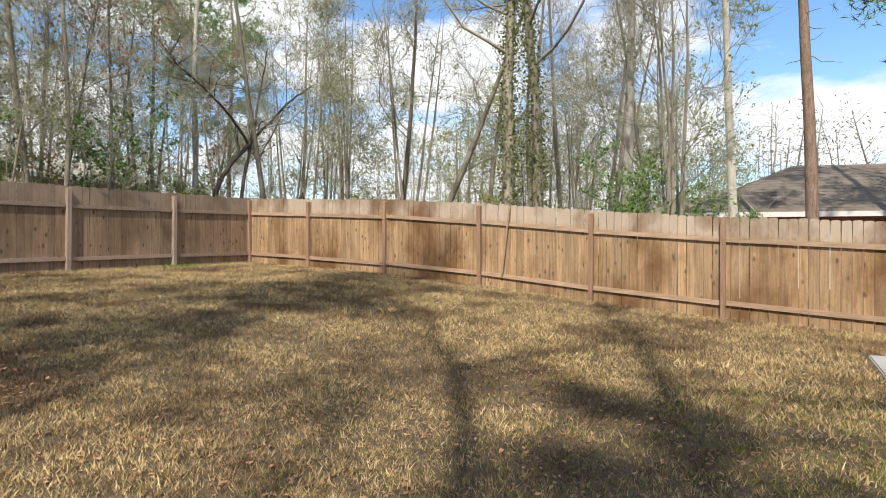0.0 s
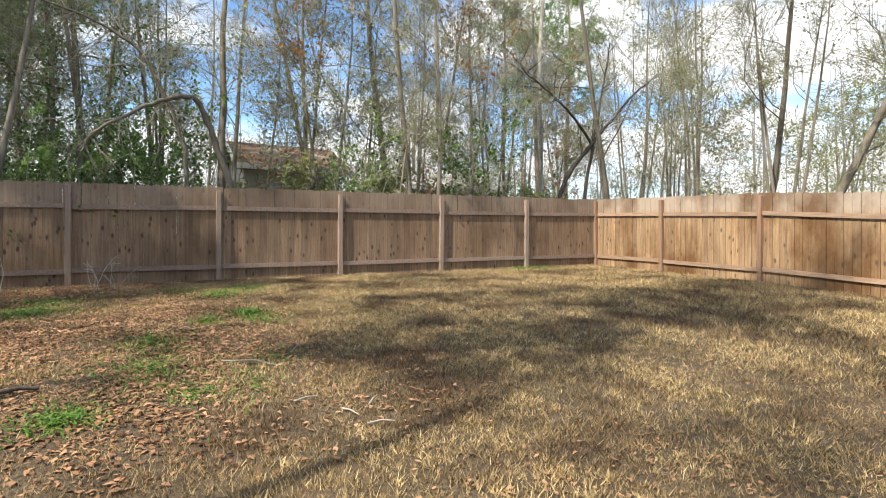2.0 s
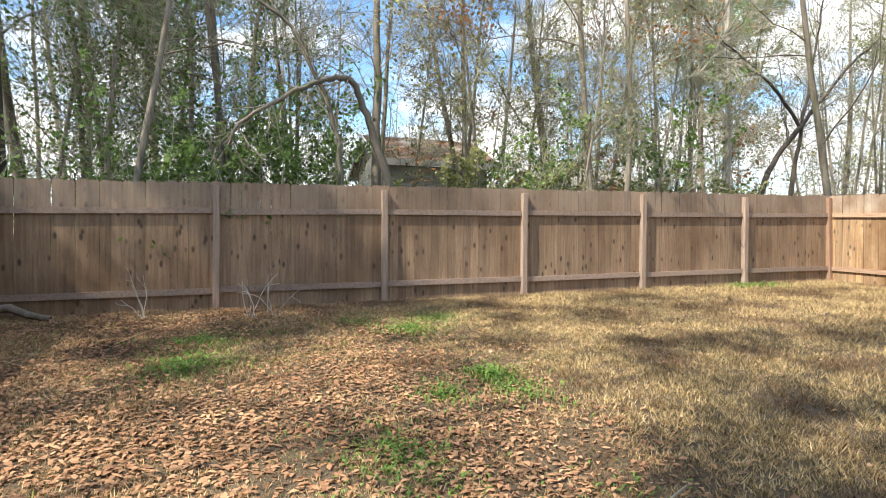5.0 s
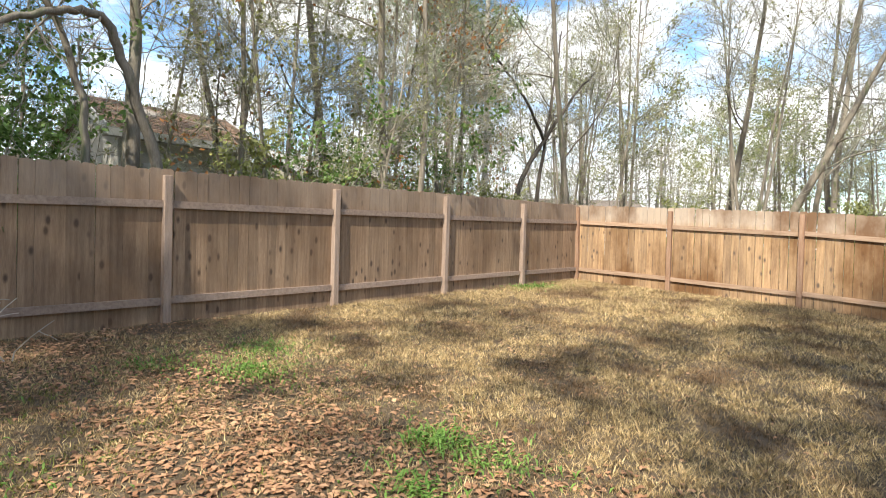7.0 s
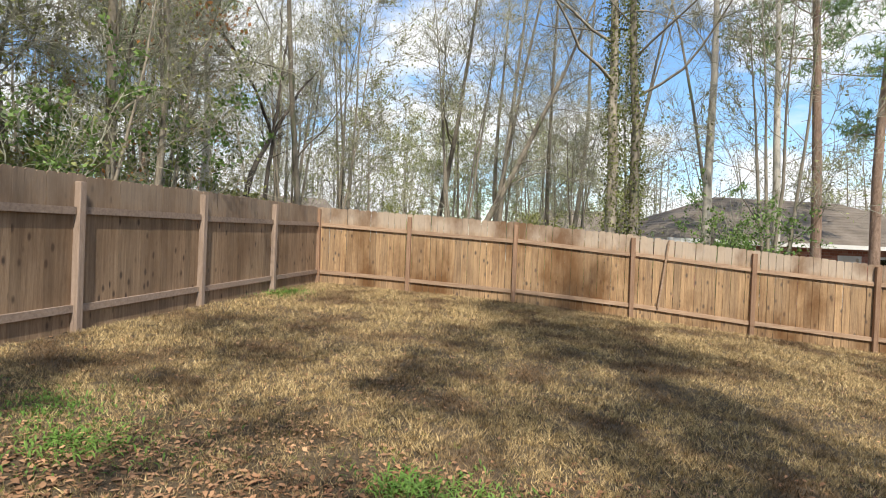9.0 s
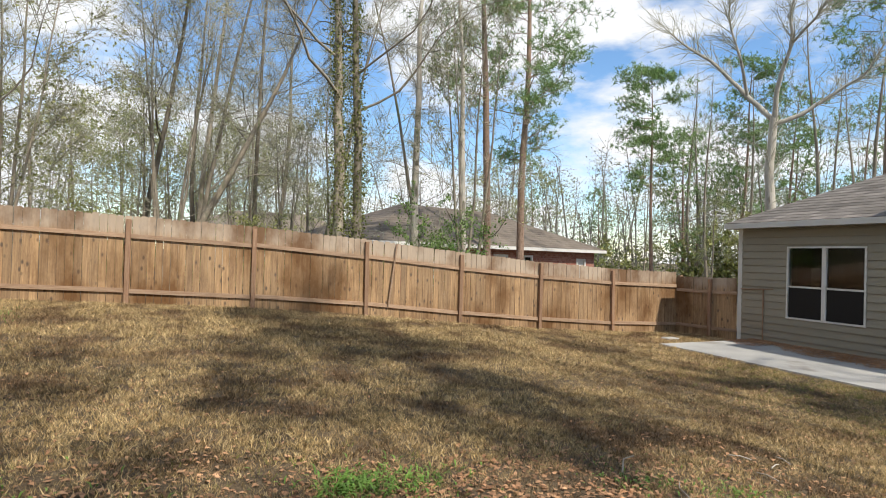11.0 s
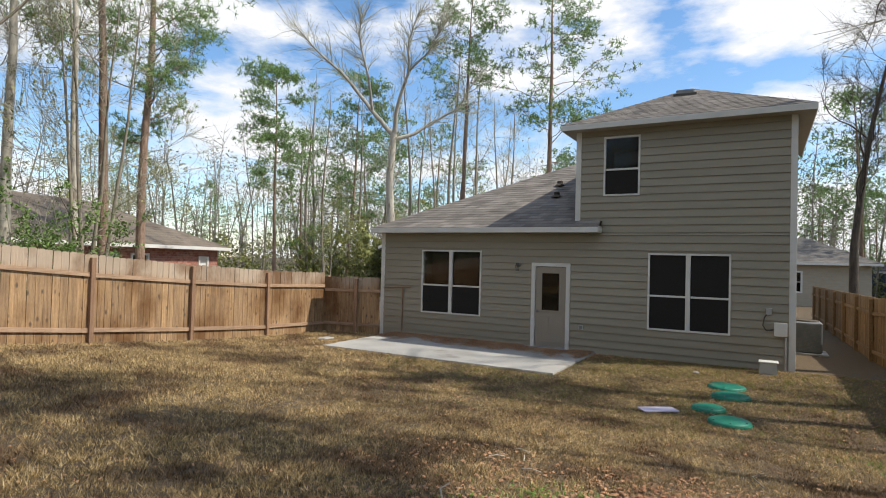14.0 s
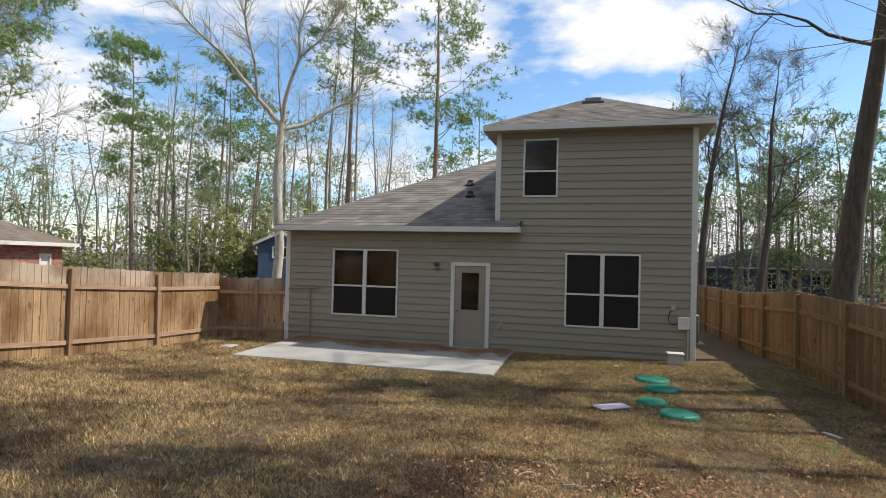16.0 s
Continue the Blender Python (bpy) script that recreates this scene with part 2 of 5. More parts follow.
SHINGLE_PALE = material("pale_old_shingle", (0.34, 0.32, 0.28), (0.52, 0.49, 0.43), 2.0, (1, 1, 1), 0.9, island=0.2, bump=0.4, fine=18, spots=(0.22, 0.19, 0.15), spot_scale=1.2)
# Base tones lowered to carry the patio's shade; the spots are stains.
CONCRETE = material("patio_concrete", (0.33, 0.32, 0.295), (0.45, 0.435, 0.40), 1.3, rough=0.85, bump=0.2, fine=45, spots=(0.27, 0.25, 0.22), spot_scale=1.1)
DARK = material("unlit_interior_black", (0.012, 0.012, 0.011), (0.02, 0.02, 0.018), 2, rough=0.7, bump=0)
GREEN_LID = material("green_plastic", (0.015, 0.17, 0.11), (0.035, 0.24, 0.16), 3, rough=0.45, bump=0.05, spots=(0.07, 0.20, 0.13), spot_scale=4)
METAL = material("grey_metal", (0.20, 0.21, 0.21), (0.30, 0.31, 0.31), 4, rough=0.5, metal=0.6, bump=0.05)
BOX_GREY = material("box_grey", (0.42, 0.42, 0.39), (0.52, 0.52, 0.49), 4, rough=0.5, bump=0.05)
LILAC = material("lilac_board", (0.62, 0.55, 0.66), (0.74, 0.67, 0.78), 3, rough=0.6, bump=0.05)
BLUE_WALL = material("blue_siding", (0.05, 0.085, 0.15), (0.07, 0.11, 0.19), 2, (1, 1, 4), 0.7, bump=0)
TAN_WALL = material("tan_siding", (0.33, 0.29, 0.22), (0.40, 0.35, 0.27), 2, (1, 1, 4), 0.7, bump=0.1)
WHITE_WALL = material("cream_siding", (0.52, 0.49, 0.42), (0.62, 0.58, 0.50), 2, (1, 1, 4), 0.7, bump=0.1)
CAR_PAINT = material("silver_paint", (0.45, 0.47, 0.50), (0.50, 0.52, 0.55), 1, rough=0.25, metal=0.3, bump=0)


def glass_material(name, tint, rough=0.03):
    m = bpy.data.materials.new(name)
    m.use_nodes = True
    p = m.node_tree.nodes["Principled BSDF"]
    p.inputs["Base Color"].default_value, p.inputs["Roughness"].default_value = (*tint, 1), rough
    p.inputs["IOR"].default_value, p.inputs["Transmission Weight"].default_value = 1.45, 1.0
    return m


GLASS = glass_material("window_glass", (0.6, 0.62, 0.6))
SCREEN = material("insect_screen", (0.018, 0.017, 0.016), (0.03, 0.028, 0.026), 30, rough=0.7, bump=0.1, spec=0.15)


# ---- builders ----
class Soup:
    """Triangles gathered from many small shapes into one mesh."""

    def __init__(self):
        self.v, self.f, self.n = [], [], 0

    def add(self, v, f):
        v = np.asarray(v, float).reshape(-1, 3)
        self.v.append(v)
        self.f.append(np.asarray(f, int).reshape(-1, 3) + self.n)
        self.n += len(v)

    def box(self, x0, y0, z0, x1, y1, z1):
        v = [(x, y, z) for z in (z0, z1) for y in (y0, y1) for x in (x0, x1)]
        self.add(v, [(0, 3, 1), (0, 2, 3), (4, 5, 7), (4, 7, 6), (0, 1, 5), (0, 5, 4), (2, 6, 7), (2, 7, 3), (0, 4, 6), (0, 6, 2), (1, 3, 7), (1, 7, 5)])

    def tube(self, pts, radii, sides=5):
        pts, radii = np.asarray(pts, float), np.asarray(radii, float)
        t = np.gradient(pts, axis=0)
        t /= np.linalg.norm(t, axis=1)[:, None] + 1e-9
        ref = np.array((0.31, 0.95, 0.05)) if abs(t[0][1]) < 0.8 else np.array((0.95, 0.2, 0.1))
        a = np.cross(t, ref)
        a /= np.linalg.norm(a, axis=1)[:, None] + 1e-9
        b = np.cross(t, a)
        ang = np.arange(sides) * 2 * np.pi / sides
        ring = np.cos(ang)[None, :, None] * a[:, None] + np.sin(ang)[None, :, None] * b[:, None]
        v = pts[:, None] + radii[:, None, None] * ring
        k = len(pts)
        i, j = np.meshgrid(np.arange(k - 1), np.arange(sides), indexing="ij")
        p, q = i * sides + j, i * sides + (j + 1) % sides
        f = np.concatenate([np.stack([p, q, q + sides], -1).reshape(-1, 3), np.stack([p, q + sides, p + sides], -1).reshape(-1, 3)])
        self.add(v, f)

    def mesh(self, name, mat, smooth=False):
        me = bpy.data.meshes.new(name)
        v, f = np.concatenate(self.v), np.concatenate(self.f)
        me.vertices.add(len(v))
        me.vertices.foreach_set("co", v.ravel())
        me.loops.add(f.size)
        me.loops.foreach_set("vertex_index", f.ravel().astype(np.int32))
        me.polygons.add(len(f))
        me.polygons.foreach_set("loop_start", np.arange(0, f.size, 3, dtype=np.int32))
        me.polygons.foreach_set("loop_total", np.full(len(f), 3, dtype=np.int32))
        me.materials.append(mat)
        me.update(calc_edges=True)
        me.validate()
        if smooth:
            me.shade_smooth()
        else:
            me.shade_flat()
        return me


def part(name, shape, mat, parent=None, label="", m=None, smooth=False):
    """Links a Soup, bmesh or mesh as one object under a thing or part."""
    if isinstance(shape, Soup):
        me = shape.mesh(name, mat, smooth)
    elif isinstance(shape, bmesh.types.BMesh):
        me = bpy.data.meshes.new(name)
        bmesh.ops.recalc_face_normals(shape, faces=shape.faces)
        shape.to_mesh(me)
        shape.free()
        me.materials.append(mat)
        if smooth:
            me.polygons.foreach_set("use_smooth", np.ones(len(me.polygons), bool))
    else:
        me = shape
    ob = new(name, me)
    if parent:
        ob.parent = parent
    if m is not None:
        ob.matrix_basis = m
    return tagged(ob, label)


def block(x0, y0, z0, x1, y1, z1, bevel=0.006):
    bm = bmesh.new()
    bmesh.ops.create_cube(bm, size=1.0)
    bmesh.ops.transform(bm, matrix=Matrix.LocRotScale(((x0 + x1) / 2, (y0 + y1) / 2, (z0 + z1) / 2), None, (x1 - x0, y1 - y0, z1 - z0)), verts=bm.verts)
    if bevel:
        bmesh.ops.bevel(bm, geom=bm.edges[:], offset=bevel, segments=1, affect="EDGES")
    return bm


def prism(points, depth, axis="x"):
    """A flat outline in (u, v) given some thickness along an axis."""
    bm = bmesh.new()
    place = {"x": lambda u, v, d: (d, u, v), "y": lambda u, v, d: (u, d, v), "z": lambda u, v, d: (u, v, d)}[axis]
    lo = [bm.verts.new(place(u, v, depth[0])) for u, v in points]
    hi = [bm.verts.new(place(u, v, depth[1])) for u, v in points]
    bm.faces.new(lo)
    bm.faces.new(hi[::-1])
    for i in range(len(lo)):
        bm.faces.new((lo[i - 1], hi[i - 1], hi[i], lo[i]))
    return bm


def thing(name, label, category, x=0, y=0, z=0, rz=0, group="", kind=""):
    ob = new(name)
    ob.empty_display_size = 0.2
    ob.matrix_basis = pose(x, y, z, 0, 0, rz)
    return tagged(ob, label, category, group, kind)


# ---- ground ----
def ground_z(x, y):
    """Height of the lawn: it climbs to the west."""
    south = np.interp(x, [-40, -11.8, -9.4, -7.2, -5.4, -3.5, -1.6, 0.0, 2.8, 5.3, 9, 40], [1.2, 0.92, 0.83, 0.74, 0.60, 0.43, 0.27, 0.16, 0.16, 0.17, 0.0, -0.2])
    north = np.interp(x, [-40, -11.8, -9.5, -7.1, -4.56, -2.1, 0.2, 2.6, 5.0, 9, 40], [1.3, 1.11, 1.01, 0.90, 0.71, 0.475, 0.29, 0.15, 0.07, 0.0, -0.2])
    k = np.clip((np.asarray(y, float) - 2.5) / 9.9, -0.5, 1.0)
    return south + (north - south) * k


def noise2(x, y, seed=0):
    """Cheap smooth noise in the plan, about -1 to 1."""
    r = np.random.RandomState(seed)
    out = 0
    for k in range(7):
        a, b, c, w = r.uniform(-1, 1), r.uniform(-1, 1), r.uniform(0, 6.28), 0.8 + 0.5 * k
        out = out + np.sin(w * (a * x + b * y) * 1.6 + c) / (1 + 0.25 * k)
    return out / 2.6


def build_ground():
    xs = np.unique(np.concatenate([[-900, -400, -200, -110, -70], np.arange(-50, -13, 2.0), np.arange(-13, 8, 0.25), np.arange(8, 50, 2.0), [70, 110, 200, 400, 900]]))
    ys = np.unique(np.concatenate([[-900, -400, -200, -110, -70], np.arange(-50, -4, 2.0), np.arange(-4, 14, 0.25), np.arange(14, 60, 2.0), [80, 120, 200, 400, 900]]))
    gx, gy = np.meshgrid(xs, ys)
    gz = ground_z(gx, gy) + 0.012 * noise2(gx * 2.2, gy * 2.2, 3)
    k, w = gx.size, len(xs)
    i, j = np.meshgrid(np.arange(len(ys) - 1), np.arange(w - 1), indexing="ij")
    p = i * w + j
    s = Soup()
    s.add(np.stack([gx, gy, gz], -1).reshape(-1, 3), np.concatenate([np.stack([p, p + 1, p + w + 1], -1).reshape(-1, 3), np.stack([p, p + w + 1, p + w], -1).reshape(-1, 3)]))
    tagged(part("ground", s, SOIL, smooth=True), "sloping ground of thin soil and thatch under the lawn", "ground", kind="structure")


build_ground()


def blades(name, mat, n, seed, where, label, height=(0.018, 0.046), width=0.0062, category="grass", per=9):
    """Short grass in small tufts, one blade a triangle, as one body of stuff. where(x, y): chance of a tuft."""
    r = np.random.RandomState(seed)
    cx, cy = r.uniform(-11.7, 5.2, n // per), r.uniform(-2.3, 12.25, n // per)
    keep = r.uniform(0, 1, n // per) < where(cx, cy)
    cx, cy = cx[keep], cy[keep]
    k = len(cx)
    size = r.uniform(0.6, 1.35, k) * np.interp(cy, (3.5, 5.5, 8.0), (1.0, 1.15, 1.5))
    ox, oy = r.normal(0, 0.017, (k, per)) * size[:, None], r.normal(0, 0.017, (k, per)) * size[:, None]
    x, y = (cx[:, None] + ox).ravel(), (cy[:, None] + oy).ravel()
    n = len(x)
    a = np.arctan2(oy, ox).ravel() + r.normal(0, 0.7, n)
    h, out = r.uniform(*height, n) * np.repeat(size, per), r.uniform(0.2, 1.25, n)
    w = r.uniform(0.6, 1.4, n) * width / 2 * np.repeat(size, per)
    b = r.uniform(0, 6.28, n)
    side = np.stack([np.cos(b), np.sin(b), 0 * b], -1) * w[:, None]
    base = np.stack([x, y, ground_z(x, y) - 0.005], -1)
    tip = base + np.stack([np.cos(a) * h * out, np.sin(a) * h * out, h], -1)
    s = Soup()
    s.add(np.stack([base - side, base + side, tip], 1), np.arange(3 * n))
    return tagged(part(name, s, mat), label, category, kind="stuff")


def on_patio(x, y):
    return (x > 1.95) & (y > 4.1) & (y < 9.95)


def litter_amount(x, y):
    """How thick the fallen leaves lie: under the trees to the south-west and along the house."""
    west = np.clip((-2.8 - x) / 1.4, 0, 1) * np.clip((3.3 - y + 0.6 * noise2(x, y, 5)) / 1.8, 0, 1)
    house = np.clip(1 - np.abs(x - 4.9) / 0.55, 0, 1)
    east = 0.35 * np.clip((x + 1.5) / 2, 0, 1) * np.clip((2.2 - y) / 2, 0, 1)
    return np.clip(west + house + east, 0, 1) * np.clip(0.75 + 0.6 * noise2(x * 1.3, y * 1.3, 9), 0.1, 1)


def green_amount(x, y):
    a = np.clip((x + 2.0) / 5.0, 0, 1) * np.clip((8.0 - y) / 3.5, 0, 1) * np.clip(0.75 + 0.7 * noise2(x, y, 11), 0, 1)
    b = 0.5 * np.clip((-4.2 - x) / 2, 0, 1) * np.clip((3.6 - y) / 2, 0, 1) * np.clip(noise2(x * 1.4, y * 1.4, 12), 0, 1)
    return np.clip(a + b, 0, 0.8)


def brick_material():
    """Small red bricks in running bond, seen only from afar."""
    m = material("red_brick", (0.24, 0.10, 0.07), (0.40, 0.20, 0.14), 3, rough=0.9, bump=0.3)
    t = m.node_tree
    p, b = t.nodes["Principled BSDF"], t.nodes.new("ShaderNodeTexBrick")
    co, mp = [x for x in t.nodes if x.type == "TEX_COORD"][0], t.nodes.new("ShaderNodeMapping")
    mp.inputs["Rotation"].default_value = (radians(90), 0, 0)
    b.inputs["Scale"].default_value, b.inputs["Mortar Size"].default_value = 2.2, 0.012
    b.inputs["Color1"].default_value, b.inputs["Color2"].default_value, b.inputs["Mortar"].default_value = (0.27, 0.10, 0.07, 1), (0.40, 0.20, 0.145, 1), (0.36, 0.30, 0.26, 1)
    t.links.new(co.outputs["Object"], mp.inputs["Vector"])
    t.links.new(mp.outputs["Vector"], b.inputs["Vector"])
    t.links.new(b.outputs["Color"], p.inputs["Base Color"])
    return m


BRICK = brick_material()

# ---- fences ----
def picket_mesh(name, mat, seed, width=0.137, height=1.8, thick=0.016):
    r = random.Random(seed)
    h, w, c = height, width / 2, 0.022
    e = [r.uniform(-0.003, 0.003) for _ in range(4)]
    pts = [(-w, 0), (w, 0), (w + e[0], h - c + e[1]), (w - c, h), (-w + c, h + e[2]), (-w + e[3], h - c)]
    bm = prism(pts, (0, thick), "y")
    me = bpy.data.meshes.new(name)
    bmesh.ops.recalc_face_normals(bm, faces=bm.faces)
    bm.to_mesh(me)
    bm.free()
    me.materials.append(mat)
    return me


def fence(name, label, start, end, posts, inside, wood, rail_mat, post_mat, top=1.80, gaps=0.004, seed=1, post_up=-0.07):
    """A board fence along a straight line: boards outside, posts and two rails on the yard's side.
    posts: distances from the start. inside: +1 if the yard lies to the left of the run."""
    r = random.Random(seed)
    (x0, y0), (x1, y1) = start, end
    length = math.hypot(x1 - x0, y1 - y0)
    ux, uy = (x1 - x0) / length, (y1 - y0) / length
    turn = math.degrees(math.atan2(uy, ux))
    root = thing(name, label, "fence", kind="structure")
    at = lambda d: float(ground_z(x0 + ux * d, y0 + uy * d))
    # posts: 89 mm square
    for d in posts:
        g = at(d)
        bm = block(-0.045, -0.045, -0.25, 0.045, 0.045, top + post_up + r.uniform(-0.02, 0.02), 0.005)
        part("post", bm, post_mat, root, m=pose(x0 + ux * d - uy * 0.062 * inside, y0 + uy * d + ux * 0.062 * inside, g, r.uniform(-0.6, 0.6), r.uniform(-0.6, 0.6), turn))
    # rails between posts
    edges = sorted({0.0, *posts, length})
    for a, b in zip(edges, edges[1:]):
        if b - a < 0.15:
            continue
        for lift in (0.215, top - 0.465):
            bm = bmesh.new()
            za, zb = at(a) + lift + r.uniform(-0.012, 0.012), at(b) + lift + r.uniform(-0.012, 0.012)
            f0, f1 = sorted((0.019 * inside, 0.057 * inside))
            a2, b2 = a + 0.047, b - 0.047
            vs = [bm.verts.new((u, v, (za if u == a2 else zb) + w)) for u in (a2, b2) for v in (f0, f1) for w in (0, 0.086)]
            for q in ((0, 1, 3, 2), (4, 6, 7, 5), (0, 4, 5, 1), (2, 3, 7, 6), (0, 2, 6, 4), (1, 5, 7, 3)):
                bm.faces.new([vs[i] for i in q])
            part("rail", bm, rail_mat, root, m=pose(x0, y0, 0, 0, 0, turn))
    # boards
    kinds = [picket_mesh("picket", wood, seed * 10 + k, height=top) for k in range(4)]
    d = 0.07
    while d < length - 0.05:
        g = at(d)
        ob = new("picket", kinds[r.randrange(4)])
        ob.parent = root
        ob.matrix_basis = pose(x0 + ux * d, y0 + uy * d, g - 0.01 + r.uniform(-0.012, 0.012), 0, r.uniform(-0.25, 0.25), turn + (180 if inside < 0 else 0)) if inside > 0 else pose(x0 + ux * d, y0 + uy * d, g - 0.01 + r.uniform(-0.012, 0.012), 0, r.uniform(-0.25, 0.25), turn) @ pose(0, -0.016, 0)
        d += 0.138 + gaps + abs(r.gauss(0, 0.003))
    return root


NW, SW, NE = (-11.80, 12.40), (-11.80, -2.50), (5.0, 12.40)
fence("fence_north", "weathered cedar board fence with rails toward the lawn, sunlit", NW, NE, [0.05, 2.24, 4.69, 7.24, 9.68, 12.02, 14.42, 16.9], -1, WOOD_N, RAIL_N, POST_N, seed=2)
fence("fence_west", "greyed cedar board fence below the wooded lot", NW, SW, [2.41, 4.85, 7.28, 9.70, 12.13, 14.8], 1, WOOD_W, RAIL_W, POST_W, seed=3, gaps=-0.003)
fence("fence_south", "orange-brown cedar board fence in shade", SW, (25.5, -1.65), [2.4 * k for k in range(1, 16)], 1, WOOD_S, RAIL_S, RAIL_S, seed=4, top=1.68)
fence("fence_gate_side", "shaded cedar board gate panel beside the house", NE, (5.35, 10.47), [1.12], -1, WOOD_N, RAIL_N, POST_N, seed=5, top=1.70)


# ---- house ----
HX, HN, HT, HS = 5.29, 10.45, 4.62, -0.05  # west wall, north end, tower's north side, south end
EAVE1, EAVE2 = 3.10, 5.62


def siding(root, y0, y1, z0, z1, holes):
    """Lap boards, each course cut at the openings."""
    z = z0
    while z < z1 - 0.02:
        top = min(z + 0.182, z1)
        cuts = sorted((a, b) for a, b, lo, hi in holes if lo < top - 0.03 and hi > z + 0.03)
        at = y0
        for a, b in cuts + [(y1, y1)]:
            if a - at > 0.03:
                bm = bmesh.new()
                prof = [(HX - 0.030, z + 0.013), (HX - 0.002, z + 0.013), (HX - 0.002, top), (HX - 0.009, top)]
                lo = [bm.verts.new((p[0], at, p[1])) for p in prof]
                hi = [bm.verts.new((p[0], a, p[1])) for p in prof]
                bm.faces.new(lo)
                bm.faces.new(hi[::-1])
                for i in range(4):
                    bm.faces.new((lo[i - 1], hi[i - 1], hi[i], lo[i]))
                part("siding_board", bm, SIDING, root)
            at = max(at, b)
        z = top


def frame_bars(s, y0, y1, z0, z1, w, x0, x1):
    s.box(x0, y0, z0, x1, y0 + w, z1)
    s.box(x0, y1 - w, z0, x1, y1, z1)
    s.box(x0, y0 + w, z0, x1, y1 - w, z0 + w)
    s.box(x0, y0 + w, z1 - w, x1, y1 - w, z1)


def window(name, y0, y1, z0, z1, units, label, full_screens=False):
    """Single-hung vinyl units side by side, the lower half behind an insect screen."""
    root = tagged(thing(name, label, "window", HX, 0, 0), kind="structure")
    s = Soup()
    frame_bars(s, y0, y1, z0, z1, 0.04, -0.035, 0.05)
    part("window_frame", s, VINYL, root)
    w = (y1 - y0) / units
    for k in range(1, units):
        part("mullion", block(-0.04, y0 + w * k - 0.05, z0 + 0.03, 0.04, y0 + w * k + 0.05, z1 - 0.03, 0.004), VINYL, root)
    for k in range(units):
        a = y0 + w * k + (0.052 if k else 0.041)
        b = y0 + w * (k + 1) - (0.052 if k < units - 1 else 0.041)
        mid = z0 + (z1 - z0) * 0.445
        part("meeting_rail", block(-0.02, a, mid - 0.022, 0.03, b, mid + 0.022, 0.004), VINYL, root)
        for lo, hi in ((z0 + 0.041, mid - 0.023), (mid + 0.023, z1 - 0.041)):
            p = part("pane", block(0.012, a, lo, 0.018, b, hi, 0), GLASS, root)
            p.visible_shadow = False
        part("insect_screen", block(0.0, a, z0 + 0.041, 0.004, b, mid - 0.023, 0), SCREEN, root, "dark mesh screen")
        if full_screens:
            part("insect_screen", block(0.0, a, mid + 0.023, 0.004, b, z1 - 0.041, 0), SCREEN, root, "dark mesh screen")
    return root


def build_house():
    root = thing("house", "taupe lap-sided house with grey shingle roof and white trim", "house", kind="structure")
    holes = [(7.19, 9.06, 0.85, 2.63), (1.15, 2.89, 0.85, 2.63), (3.11, 3.96, 4.0, 5.44), (4.74, 5.75, 0.1, 2.34)]
    # wall core with the openings left free
    core = Soup()
    for y0, y1, z0, z1 in (
        (HS, 1.15, -0.2, EAVE2), (1.15, 2.89, -0.2, 0.85), (1.15, 2.89, 2.63, EAVE2), (2.89, 3.11, -0.2, EAVE2), (3.11, 3.96, -0.2, 4.0), (3.11, 3.96, 5.44, EAVE2), (3.96, HT, 2.34, EAVE2),
        (3.96, 4.74, -0.2, 2.34), (HT, 5.75, 2.34, EAVE1 + 0.1), (5.75, 7.19, -0.2, EAVE1 + 0.1), (7.19, 9.06, -0.2, 0.85), (7.19, 9.06, 2.63, EAVE1 + 0.1), (9.06, HN, -0.2, EAVE1 + 0.1)):
        core.box(HX, y0, z0, HX + 0.16, y1, z1)
    core.box(HX + 0.16, HN - 0.16, -0.2, 15.0, HN, EAVE1 + 0.1)
    core.box(HX + 0.16, HS, -0.2, 15.0, HS + 0.16, EAVE1 + 0.1)
    core.box(HX + 0.16, HS, EAVE1 + 0.1, 10.0, HS + 0.16, EAVE2)
    core.box(HX + 0.16, HT - 0.16, 2.6, 10.0, HT, EAVE2)
    core.box(14.84, HS + 0.16, -0.2, 15.0, HN - 0.16, EAVE1 + 0.1)
    core.box(9.84, HS + 0.16, EAVE1, 10.0, HT - 0.16, EAVE2)
    part("wall", core, SIDING, root)
    part("foundation", block(HX - 0.002, HS + 0.01, -0.25, HX + 0.1, HN - 0.01, 0.16, 0), CONCRETE, root)
    siding(root, HS + 0.1, HN - 0.1, 0.13, EAVE1, holes)
    siding(root, HS + 0.1, HT - 0.1, EAVE1, EAVE2, holes)
    # corner boards
    for y0, y1, z0, z1 in ((HN - 0.1, HN + 0.025, 0.05, EAVE1), (HS - 0.025, HS + 0.1, 0.12, EAVE2), (HT - 0.1, HT + 0.025, 3.36, EAVE2)):
        part("corner_board", block(HX - 0.028, y0, z0, HX + 0.1, y1, z1, 0.004), TRIM, root)
    # rooms behind the glass, lined near-black: the colour gives the indoor shade
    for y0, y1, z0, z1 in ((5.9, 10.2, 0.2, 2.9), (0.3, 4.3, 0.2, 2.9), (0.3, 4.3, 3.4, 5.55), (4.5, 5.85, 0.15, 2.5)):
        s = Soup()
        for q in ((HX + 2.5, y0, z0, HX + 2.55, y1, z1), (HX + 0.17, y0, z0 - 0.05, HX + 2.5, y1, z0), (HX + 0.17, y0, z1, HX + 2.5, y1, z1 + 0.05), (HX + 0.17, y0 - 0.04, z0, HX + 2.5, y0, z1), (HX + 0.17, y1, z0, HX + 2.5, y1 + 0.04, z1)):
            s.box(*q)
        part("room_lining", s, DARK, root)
    roofs(root)
    return root


